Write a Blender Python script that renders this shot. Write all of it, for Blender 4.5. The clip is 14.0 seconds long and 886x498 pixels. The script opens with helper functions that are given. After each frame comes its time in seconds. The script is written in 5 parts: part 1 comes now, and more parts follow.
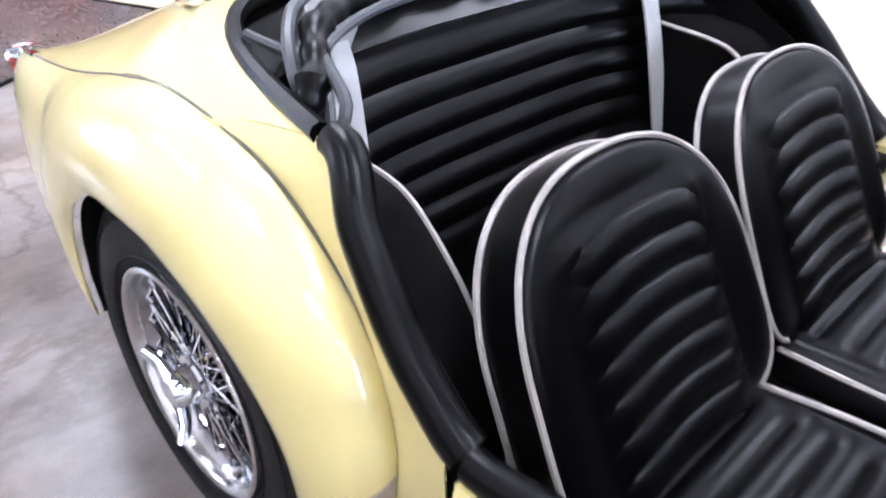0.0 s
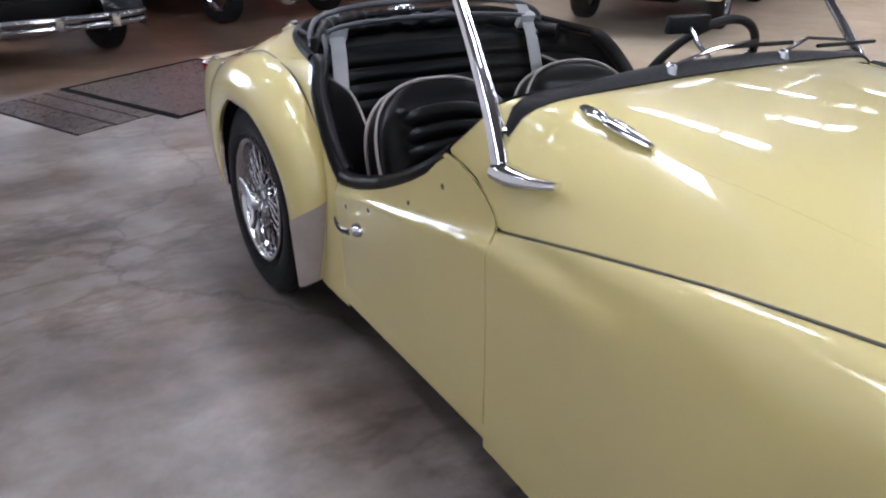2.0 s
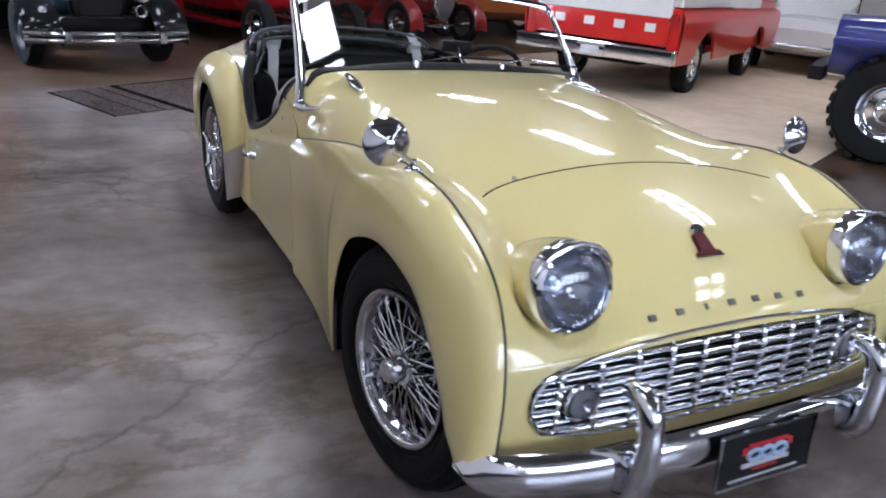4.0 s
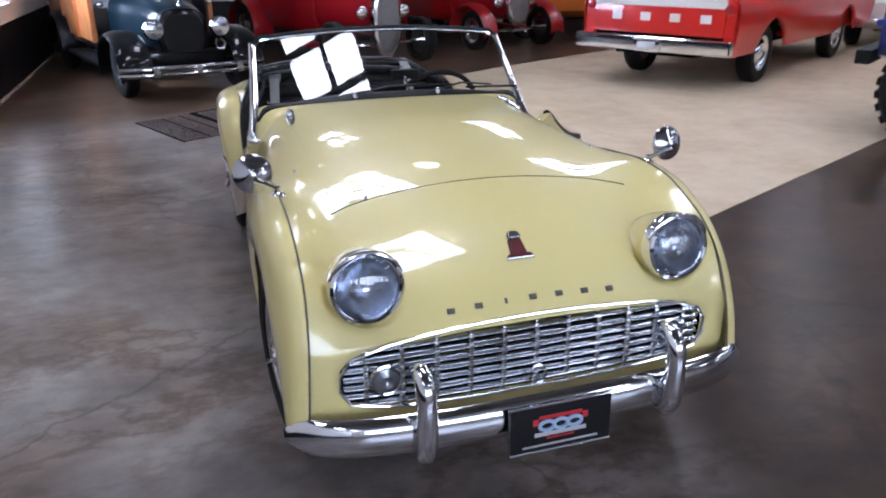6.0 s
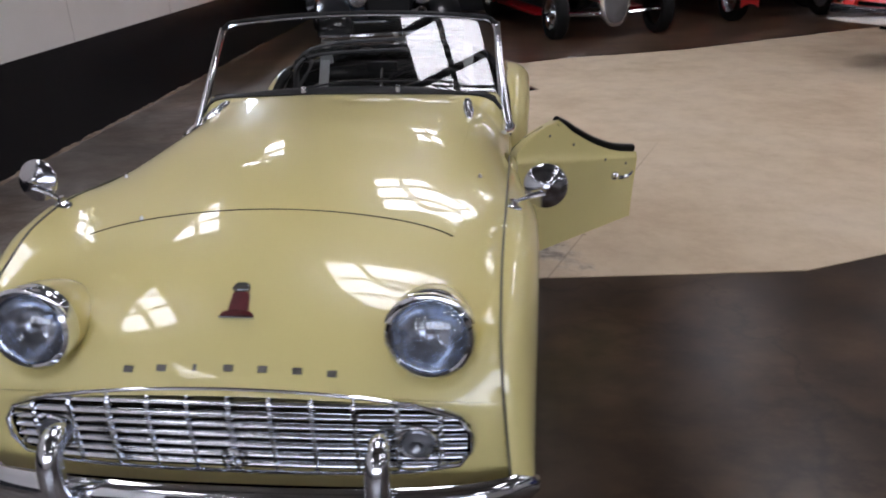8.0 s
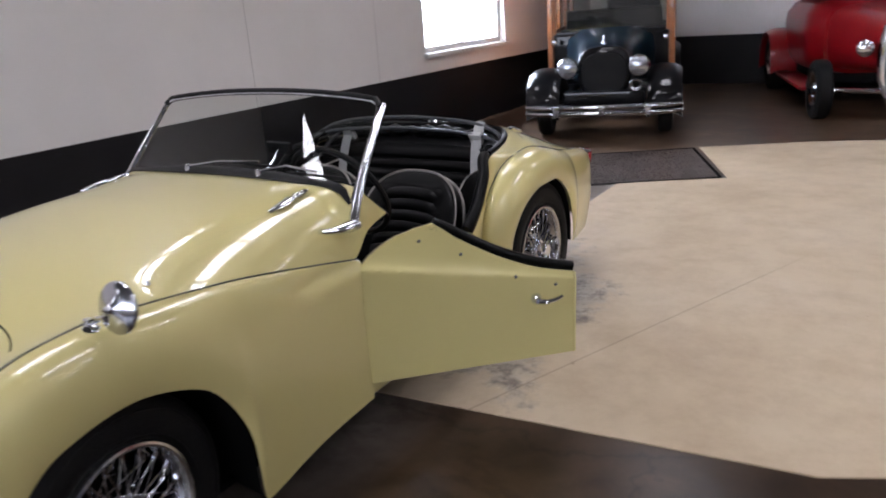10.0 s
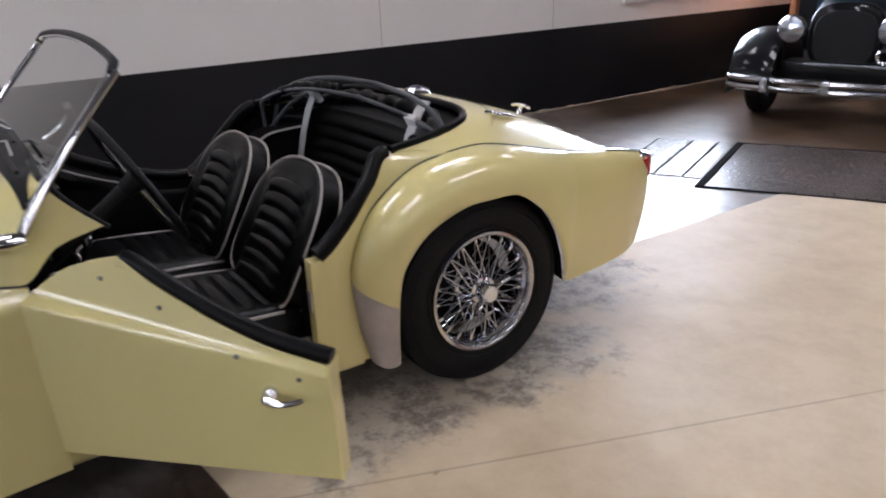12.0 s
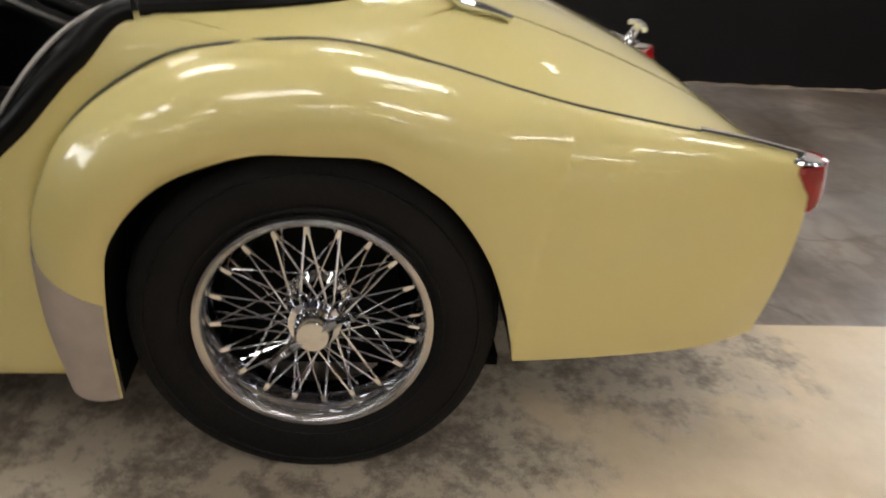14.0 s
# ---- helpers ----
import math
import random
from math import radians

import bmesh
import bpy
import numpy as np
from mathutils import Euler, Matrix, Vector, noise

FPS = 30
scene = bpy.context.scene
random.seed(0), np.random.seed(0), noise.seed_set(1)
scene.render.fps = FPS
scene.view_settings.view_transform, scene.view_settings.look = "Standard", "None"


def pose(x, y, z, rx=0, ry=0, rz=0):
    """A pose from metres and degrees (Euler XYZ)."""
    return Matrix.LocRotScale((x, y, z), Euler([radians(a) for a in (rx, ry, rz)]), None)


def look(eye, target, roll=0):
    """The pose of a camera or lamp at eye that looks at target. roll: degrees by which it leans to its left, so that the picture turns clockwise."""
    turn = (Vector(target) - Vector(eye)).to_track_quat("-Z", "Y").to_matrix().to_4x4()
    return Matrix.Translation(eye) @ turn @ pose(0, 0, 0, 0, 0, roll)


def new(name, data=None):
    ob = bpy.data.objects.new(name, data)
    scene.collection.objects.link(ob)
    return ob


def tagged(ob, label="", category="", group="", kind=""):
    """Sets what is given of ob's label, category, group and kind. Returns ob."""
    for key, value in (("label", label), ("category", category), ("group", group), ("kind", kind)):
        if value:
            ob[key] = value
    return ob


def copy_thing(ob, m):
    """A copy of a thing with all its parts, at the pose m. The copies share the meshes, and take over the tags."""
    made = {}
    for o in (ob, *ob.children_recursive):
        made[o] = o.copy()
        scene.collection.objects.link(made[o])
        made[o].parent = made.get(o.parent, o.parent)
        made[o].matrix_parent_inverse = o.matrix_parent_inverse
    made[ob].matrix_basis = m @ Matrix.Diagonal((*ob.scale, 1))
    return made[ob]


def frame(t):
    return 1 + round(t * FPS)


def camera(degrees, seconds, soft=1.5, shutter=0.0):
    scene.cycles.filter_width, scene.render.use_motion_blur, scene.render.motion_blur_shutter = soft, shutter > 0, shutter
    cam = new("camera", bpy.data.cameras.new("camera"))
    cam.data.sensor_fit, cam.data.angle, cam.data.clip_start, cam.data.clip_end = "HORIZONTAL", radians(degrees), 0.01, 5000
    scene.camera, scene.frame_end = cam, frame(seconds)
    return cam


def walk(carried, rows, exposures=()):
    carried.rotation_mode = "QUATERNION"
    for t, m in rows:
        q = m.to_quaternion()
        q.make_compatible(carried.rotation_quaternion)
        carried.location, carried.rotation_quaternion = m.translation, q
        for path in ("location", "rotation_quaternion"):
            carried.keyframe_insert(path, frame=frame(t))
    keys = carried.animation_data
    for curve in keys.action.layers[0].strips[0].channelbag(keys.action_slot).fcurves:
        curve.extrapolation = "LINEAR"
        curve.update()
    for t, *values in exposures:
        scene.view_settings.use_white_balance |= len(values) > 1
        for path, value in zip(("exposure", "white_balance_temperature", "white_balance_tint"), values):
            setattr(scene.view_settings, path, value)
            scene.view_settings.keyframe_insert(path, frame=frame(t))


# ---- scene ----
cam = camera(60.4, 14.0, soft=1.9, shutter=0.4)
PATH = [
    (0, (-0.99, 1.314, 1.186), (0.19, 2.497, 0.086), 1.4),
    (0.5, (-1.161, 1.021, 1.202), (0.01, 2.297, 0.2), -0.2),
    (1, (-1.261, 0.671, 1.206), (-0.147, 2.046, 0.274), 1.8),
    (1.5, (-1.333, 0.289, 1.222), (-0.256, 1.73, 0.348), 3.4),
    (2, (-1.389, -0.084, 1.246), (-0.415, 1.448, 0.407), 1.1),
    (2.5, (-1.35, -0.482, 1.228), (-0.508, 1.118, 0.375), 3.6),
    (3, (-1.398, -0.851, 1.257), (-0.474, 0.74, 0.472), 2.2),
    (3.5, (-1.394, -1.217, 1.275), (-0.481, 0.416, 0.567), 2.0),
    (3.7, (-1.388, -1.349, 1.282), (-0.458, 0.269, 0.563), 4.3),
    (5.8, (-0.926, -2.172, 1.504), (-0.283, -0.412, 0.805), 2.5),
    (6, (-0.821, -2.147, 1.502), (-0.238, -0.38, 0.769), -0.1),
    (6.5, (-0.469, -2.092, 1.504), (-0.044, -0.282, 0.767), 0.6),
    (7, (-0.113, -1.996, 1.522), (0.099, -0.181, 0.71), -0.9),
    (7.5, (0.247, -1.866, 1.524), (0.273, -0.019, 0.757), -2.9),
    (8, (0.645, -1.829, 1.538), (0.446, -0.012, 0.727), -2.1),
    (8.2, (0.812, -1.753, 1.521), (0.527, 0.063, 0.733), -2.3),
    (10.3, (2.226, -0.588, 1.44), (1.086, 0.93, 0.812), -1.6),
    (10.5, (2.273, -0.411, 1.464), (1.108, 1.046, 0.743), -0.4),
    (11, (2.344, 0.021, 1.419), (1.08, 1.429, 0.769), -2.4),
    (11.5, (2.47, 0.425, 1.395), (1.013, 1.638, 0.76), -2.5),
    (12, (2.468, 0.855, 1.359), (0.917, 1.892, 0.639), -2.1),
    (12.5, (2.41, 1.29, 1.304), (0.773, 2.163, 0.557), -2.1),
    (13, (2.258, 1.694, 1.237), (0.549, 2.381, 0.459), 0.6),
    (13.5, (2.014, 2.021, 1.111), (0.264, 2.603, 0.339), 0.9),
    (14, (1.772, 2.339, 1.032), (-0.018, 2.512, 0.157), 4.0),
]
walk(cam, [(t, look(eye, target, roll)) for t, eye, target, roll in PATH],
     exposures=[(t, e, k, 19 if t < 13.5 else 12) for t, e, k in ((0, 1.25, 6050), (0.5, 1.1, 6150), (1, 0.7, 6200), (1.5, 0.35, 6200), (2, -0.05, 6200), (2.5, -0.25, 6200), (3, -0.3, 6150), (6, -0.42, 5950),
                                               (7, -0.64, 6250), (8, -0.95, 6650), (10.5, -0.66, 6600), (12.5, -0.63, 6650), (13.5, -0.6, 7050), (14, -0.52, 7700))])

# ---------------------------------------------------------------- world, light
SKY = 28.0         # glow of the skylight panels
world = bpy.data.worlds.new("sky")
scene.world = world
world.use_nodes = True
wn = world.node_tree
bg = wn.nodes["Background"]
sky = wn.nodes.new("ShaderNodeTexSky")
sky.sky_type = "NISHITA"
sky.sun_disc = False
sky.sun_elevation, sky.sun_rotation = radians(48), radians(200)
wn.links.new(sky.outputs[0], bg.inputs[0])
bg.inputs[1].default_value = 0.12
sun = new("sun", bpy.data.lights.new("sun", "SUN"))
sun.data.energy, sun.data.angle, sun.data.color = 3.0, radians(0.5), (1.0, 0.95, 0.88)
sun.matrix_world = look((-20, -8, 24), (0, 0, 0))


# ---------------------------------------------------------------- materials
def material(name, rgb, rough=0.5, metal=0.0, coat=0.0, spec=0.5):
    m = bpy.data.materials.new(name)
    m.use_nodes = True
    b = m.node_tree.nodes["Principled BSDF"]
    b.inputs["Base Color"].default_value = (*rgb, 1)
    b.inputs["Roughness"].default_value = rough
    b.inputs["Metallic"].default_value = metal
    b.inputs["Coat Weight"].default_value = coat
    b.inputs["Coat Roughness"].default_value = 0.03
    b.inputs["Specular IOR Level"].default_value = spec
    return m


def node(m, kind, **settings):
    n = m.node_tree.nodes.new(kind)
    for key, value in settings.items():
        if key in n.inputs:
            n.inputs[key].default_value = value
    return n


def join(m, a, b):
    m.node_tree.links.new(a, b)


def shader(m):
    return m.node_tree.nodes["Principled BSDF"]


def ramp(m, source, stops):
    n = m.node_tree.nodes.new("ShaderNodeValToRGB")
    e = n.color_ramp.elements
    while len(e) < len(stops):
        e.new(0.5)
    for k, (at, rgb) in zip(e, stops):
        k.position, k.color = at, (*rgb, 1)
    join(m, source, n.inputs[0])
    return n.outputs[0]


def mix(m, fac, a, b, how="MIX"):
    n = m.node_tree.nodes.new("ShaderNodeMix")
    n.data_type, n.blend_type = "RGBA", how
    for value, slot in ((fac, n.inputs[0]), (a, n.inputs[6]), (b, n.inputs[7])):
        if isinstance(value, (int, float)):
            slot.default_value = value
        elif isinstance(value, tuple):
            slot.default_value = (*value, 1)
        else:
            join(m, value, slot)
    return n.outputs[2]


def grain(m, scale, detail=4.0, rough=0.55, coords="Object", stretch=None):
    tc = m.node_tree.nodes.new("ShaderNodeTexCoord")
    n = node(m, "ShaderNodeTexNoise", Scale=scale, Detail=detail, Roughness=rough)
    n.normalize = True
    source = tc.outputs[coords]
    if stretch:
        mp = m.node_tree.nodes.new("ShaderNodeMapping")
        mp.inputs["Scale"].default_value = stretch
        join(m, source, mp.inputs[0])
        source = mp.outputs[0]
    join(m, source, n.inputs["Vector"])
    return n.outputs[0]


def bump(m, height, strength=0.2, distance=0.002):
    n = node(m, "ShaderNodeBump", Strength=strength, Distance=distance)
    join(m, height, n.inputs["Height"])
    join(m, n.outputs[0], shader(m).inputs["Normal"])
    return m


def worn(name, rgb, rough=0.5, metal=0.0, coat=0.0, vary=0.12, scale=6.0, relief=0.0, fine=180.0, rough_vary=0.1):
    """A surface with variation at two scales: broad patches and fine grain."""
    m = material(name, rgb, rough, metal, coat)
    low = grain(m, scale)
    dark = tuple(c * (1 - vary) for c in rgb)
    light = tuple(min(1, c * (1 + vary)) for c in rgb)
    join(m, ramp(m, low, [(0.3, dark), (0.7, light)]), shader(m).inputs["Base Color"])
    high = grain(m, fine, 3.0)
    a, b = max(0.02, rough - rough_vary), min(1, rough + rough_vary)
    join(m, ramp(m, high, [(0.35, (a,) * 3), (0.65, (b,) * 3)]), shader(m).inputs["Roughness"])
    if relief:
        bump(m, high, relief, 0.001)
    return m


def enamel(name, rgb, rough=0.3, vary=0.02):
    """Glossy car paint: even colour with a faint broad change, clear coat on top."""
    m = material(name, rgb, rough, 0, 1.0)
    dark, light = tuple(c * (1 - vary) for c in rgb), tuple(c * (1 + vary) for c in rgb)
    join(m, ramp(m, grain(m, 1.3), [(0.2, dark), (0.8, light)]), shader(m).inputs["Base Color"])
    return m


PAINT = enamel("pale_yellow_paint", (0.72, 0.62, 0.265))
GRILLE = worn("satin_grille_chrome", (0.70, 0.72, 0.76), 0.2, 1.0, 0, 0.06, 6, 0.0, 4, 0.03)
LETTER = worn("dull_emblem_metal", (0.16, 0.15, 0.14), 0.35, 0.6, 0, 0.1, 20, 0.0, 90, 0.06)
ENAMELRED = worn("dark_red_badge", (0.10, 0.006, 0.009), 0.4, 0, 0, 0.2, 40, 0, 200, 0.05)
CHROME = worn("chrome", (0.79, 0.81, 0.86), 0.08, 1.0, 0, 0.05, 9, 0.0, 90, 0.03)
STEEL = worn("dull_steel", (0.55, 0.55, 0.56), 0.38, 1.0, 0, 0.1, 9, 0.0, 90, 0.08)
BEAD = worn("grey_beading", (0.13, 0.125, 0.10), 0.32, 0.6, 0, 0.1, 3, 0.0, 5, 0.03)
LEATHER = worn("black_vinyl", (0.0016, 0.0016, 0.0018), 0.32, 0, 0, 0.2, 5, 0.0, 40, 0.015)
shader(LEATHER).inputs["Specular IOR Level"].default_value = 0.17
CARPET = worn("black_carpet", (0.003, 0.0027, 0.0027), 0.95, 0, 0, 0.3, 9, 0.6, 600, 0.04)
shader(CARPET).inputs["Specular IOR Level"].default_value = 0.1
PIPING = worn("white_piping", (0.36, 0.33, 0.30), 0.55, 0, 0, 0.1, 12, 0, 200, 0.08)
WEBBING = worn("grey_webbing", (0.44, 0.44, 0.43), 0.8, 0, 0, 0.1, 14, 0.3, 500, 0.05)
RUBBER = worn("tyre_rubber", (0.0045, 0.0045, 0.0048), 0.65, 0, 0, 0.25, 7, 0.2, 220, 0.1)
shader(RUBBER).inputs["Specular IOR Level"].default_value = 0.25
BLACK = worn("black_trim", (0.005, 0.005, 0.0055), 0.5, 0, 0, 0.2, 7, 0, 200, 0.08)
shader(BLACK).inputs["Specular IOR Level"].default_value = 0.25
GUARD = worn("tan_stone_guard", (0.42, 0.36, 0.32), 0.55, 0, 0, 0.12, 14, 0.25, 260, 0.1)
GREYPIPE = worn("grey_painted_tube", (0.05, 0.053, 0.058), 0.4, 0, 0, 0.1, 12, 0, 200, 0.08)
REDLENS = worn("red_lens", (0.30, 0.008, 0.012), 0.2, 0, 0.4, 0.1, 10, 0, 200, 0.05)
# near-black that carries the shade of gaps and hollows in its colour
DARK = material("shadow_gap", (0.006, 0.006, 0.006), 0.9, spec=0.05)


def clear(name, tint, base=0.07, rough=0.0):
    """Thin clear glass: seen through straight, with a mirror gloss that grows at a slant."""
    m = bpy.data.materials.new(name)
    m.use_nodes = True
    nodes = m.node_tree.nodes
    nodes.remove(shader(m))
    see, gloss, both = nodes.new("ShaderNodeBsdfTransparent"), nodes.new("ShaderNodeBsdfGlossy"), nodes.new("ShaderNodeMixShader")
    see.inputs[0].default_value = (*tint, 1)
    gloss.inputs["Roughness"].default_value = rough
    slant = node(m, "ShaderNodeLayerWeight", Blend=0.5)
    steep, share = nodes.new("ShaderNodeMath"), nodes.new("ShaderNodeMath")
    steep.operation, share.operation = "POWER", "MULTIPLY_ADD"
    join(m, slant.outputs["Facing"], steep.inputs[0])
    steep.inputs[1].default_value = 4.0
    join(m, steep.outputs[0], share.inputs[0])
    share.inputs[1].default_value, share.inputs[2].default_value = 0.8, base
    join(m, share.outputs[0], both.inputs[0])
    join(m, see.outputs[0], both.inputs[1])
    join(m, gloss.outputs[0], both.inputs[2])
    join(m, both.outputs[0], nodes["Material Output"].inputs[0])
    return m, gloss


GLASS = clear("clear_glass", (0.82, 0.84, 0.83), 0.085, 0.02)[0]
LENS, lens_gloss = clear("ribbed_lens", (0.92, 0.94, 0.98), 0.10, 0.04)
flutes = node(LENS, "ShaderNodeTexWave", Scale=26.0, Distortion=0.6)
join(LENS, LENS.node_tree.nodes.new("ShaderNodeTexCoord").outputs["Object"], flutes.inputs["Vector"])
ribs = node(LENS, "ShaderNodeBump", Strength=0.25, Distance=0.002)
join(LENS, flutes.outputs[1], ribs.inputs["Height"])
join(LENS, ribs.outputs[0], lens_gloss.inputs["Normal"])


# ---------------------------------------------------------------- mesh tools
def pch(points):
    """A smooth curve through (t, value...) rows, with no overshoot; values may be vectors."""
    a = np.array(points, float)
    t, v = a[:, 0], a[:, 1:]
    h = np.diff(t)[:, None]
    d = np.diff(v, axis=0) / h
    m = np.zeros_like(v)
    m[0], m[-1] = d[0], d[-1]
    if len(t) > 2:
        w1, w2 = 2 * h[1:] + h[:-1], h[1:] + 2 * h[:-1]
        ok = d[:-1] * d[1:] > 0
        with np.errstate(divide="ignore", invalid="ignore"):
            hm = (w1 + w2) / (w1 / d[:-1] + w2 / d[1:])
        m[1:-1] = np.where(ok, np.nan_to_num(hm), 0)

    def at(x):
        x = min(max(x, t[0]), t[-1])
        i = min(int(np.searchsorted(t, x, "right")) - 1, len(t) - 2)
        i = max(i, 0)
        s = (x - t[i]) / (t[i + 1] - t[i])
        hh = t[i + 1] - t[i]
        r = ((2 * s**3 - 3 * s**2 + 1) * v[i] + (s**3 - 2 * s**2 + s) * hh * m[i]
             + (-2 * s**3 + 3 * s**2) * v[i + 1] + (s**3 - s**2) * hh * m[i + 1])
        return float(r[0]) if len(r) == 1 else r
    return at


def sheet(fn, nu, nv, us=None, closed=False):
    """A grid surface fn(u, v), u and v from 0 to 1; us may give the u stations."""
    bm = bmesh.new()
    us = us if us is not None else [i / nu for i in range(nu + 1)]
    rows = [[bm.verts.new(Vector(fn(u, j / nv))) for j in range(nv if closed else nv + 1)] for u in us]
    for a, b in zip(rows, rows[1:]):
        n = len(a)
        for j in range(n if closed else n - 1):
            k = (j + 1) % n
            bm.faces.new((a[j], a[k], b[k], b[j]))
    bmesh.ops.recalc_face_normals(bm, faces=bm.faces)
    return bm


def tube(points, radius, sides=8, closed=False, flat=1.0, caps=True):
    """A round or flattened bar along points; radius may be a function of 0..1."""
    bm = bmesh.new()
    pts = [Vector(p) for p in points]
    n = len(pts)
    rings = []
    up = None
    for i, p in enumerate(pts):
        a = pts[(i - 1) % n] if closed or i else p
        b = pts[(i + 1) % n] if closed or i < n - 1 else p
        d = (b - a).normalized()
        if up is None:
            up = Vector((0, 0, 1)) if abs(d.z) < 0.9 else Vector((0, 1, 0))
        side = d.cross(up).normalized()
        up = side.cross(d).normalized()
        r = radius(i / (n - 1)) if callable(radius) else radius
        rings.append([bm.verts.new(p + r * (math.cos(q) * side + flat * math.sin(q) * up))
                      for q in (2 * math.pi * k / sides for k in range(sides))])
    pairs = list(zip(rings, rings[1:])) + ([(rings[-1], rings[0])] if closed else [])
    for a, b in pairs:
        for k in range(sides):
            bm.faces.new((a[k], a[(k + 1) % sides], b[(k + 1) % sides], b[k]))
    if caps and not closed:
        bm.faces.new(rings[0][::-1]), bm.faces.new(rings[-1])
    bmesh.ops.recalc_face_normals(bm, faces=bm.faces)
    return bm


def smooth_line(points, n=24):
    """n points along a smooth curve through the given ones."""
    c = pch([(i, *p) for i, p in enumerate(points)])
    return [Vector(c(i * (len(points) - 1) / (n - 1))) for i in range(n)]


def turned(profile, sides=24, axis="X", caps=True):
    """A body of revolution about an axis; profile rows are (along, radius)."""
    bm = bmesh.new()
    rings = []
    for along, r in profile:
        ring = []
        for k in range(sides):
            q = 2 * math.pi * k / sides
            c, s = r * math.cos(q), r * math.sin(q)
            ring.append(bm.verts.new({"X": (along, c, s), "Y": (c, along, s), "Z": (c, s, along)}[axis]))
        rings.append(ring)
    for a, b in zip(rings, rings[1:]):
        for k in range(sides):
            bm.faces.new((a[k], a[(k + 1) % sides], b[(k + 1) % sides], b[k]))
    if caps and profile[0][1] > 1e-4:
        bm.faces.new(rings[0])
    if caps and profile[-1][1] > 1e-4:
        bm.faces.new(rings[-1][::-1])
    bmesh.ops.remove_doubles(bm, verts=bm.verts, dist=1e-5)
    bmesh.ops.recalc_face_normals(bm, faces=bm.faces)
    return bm


def facing(bm, way):
    """Turns the faces of a flat sheet towards a direction."""
    total = sum((f.normal * f.calc_area() for f in bm.faces), Vector())
    if total.dot(Vector(way)) < 0:
        bmesh.ops.reverse_faces(bm, faces=bm.faces)
    return bm


def box(x0, y0, z0, x1, y1, z1, bevel=0.0, segments=2):
    bm = bmesh.new()
    bmesh.ops.create_cube(bm, size=1)
    bmesh.ops.transform(bm, matrix=Matrix.Translation(((x0 + x1) / 2, (y0 + y1) / 2, (z0 + z1) / 2))
                        @ Matrix.Diagonal((abs(x1 - x0), abs(y1 - y0), abs(z1 - z0), 1)), verts=bm.verts)
    if bevel:
        bmesh.ops.bevel(bm, geom=bm.edges, offset=bevel, segments=segments, affect="EDGES", profile=0.7)
    return bm


def prism(outline, depth, axis="Z", bevel=0.0):
    """An outline of (a, b) rows, given depth along an axis."""
    bm = bmesh.new()
    lay = {"Z": lambda a, b, c: (a, b, c), "Y": lambda a, b, c: (a, c, b), "X": lambda a, b, c: (c, a, b)}[axis]
    lo = [bm.verts.new(lay(a, b, 0)) for a, b in outline]
    hi = [bm.verts.new(lay(a, b, depth)) for a, b in outline]
    bm.faces.new(lo[::-1]), bm.faces.new(hi)
    for k in range(len(lo)):
        j = (k + 1) % len(lo)
        bm.faces.new((lo[k], lo[j], hi[j], hi[k]))
    bmesh.ops.recalc_face_normals(bm, faces=bm.faces)
    if bevel:
        bmesh.ops.bevel(bm, geom=[e for e in bm.edges if e.calc_face_angle(0) > 0.6], offset=bevel, segments=2, affect="EDGES")
    return bm


def moved(bm, m):
    bmesh.ops.transform(bm, matrix=m, verts=bm.verts)
    if m.determinant() < 0:
        bmesh.ops.reverse_faces(bm, faces=bm.faces)
    return bm


def mirrored(bm):
    return moved(bm, Matrix.Diagonal((-1, 1, 1, 1)))


def merged(*bms):
    """Several bodies of one and the same part in one bmesh."""
    out = bmesh.new()
    for b in bms:
        me = bpy.data.meshes.new("tmp")
        b.to_mesh(me)
        b.free()
        out.from_mesh(me)
        bpy.data.meshes.remove(me)
    return out


def part(name, bm, mat, parent=None, label="", thick=0.0, sharp=None):
    """Links a bmesh as one mesh object under a thing or a part."""
    me = bpy.data.meshes.new(name)
    bm.to_mesh(me)
    bm.free()
    me.materials.append(mat)
    me.polygons.foreach_set("use_smooth", [True] * len(me.polygons))
    me.set_sharp_from_angle(angle=radians(sharp or 38))
    ob = new(name, me)
    if thick:
        s = ob.modifiers.new("thickness", "SOLIDIFY")
        s.thickness, s.offset = thick, 0
        crisp = ob.modifiers.new("crisp_rim", "EDGE_SPLIT")
        crisp.split_angle, crisp.use_edge_sharp = radians(sharp or 38), True
    if parent is not None:
        ob.parent = parent
    if label:
        tagged(ob, label)
    return ob


def repeat(ob, m, parent=None):
    """Another piece that shares its mesh with ob."""
    o = ob.copy()
    scene.collection.objects.link(o)
    o.parent = parent if parent is not None else ob.parent
    o.matrix_basis = m
    return o


def thing(name, label, category, m=None, group="", kind=""):
    ob = new(name)
    ob.empty_display_size = 0.1
    if m is not None:
        ob.matrix_world = m
    return tagged(ob, label, category, group, kind)


# ---------------------------------------------------------------- building
def structure(name, bm, mat, label, category, parent=None, sharp=None):
    return tagged(part(name, bm, mat, parent, sharp=sharp), label, category, kind="structure")


WALL_X = -2.75     # the side wall beside the car
BACK_Y, FRONT_Y, FAR_X, ROOF_Z = 14.2, -7.5, 13.5, 3.7


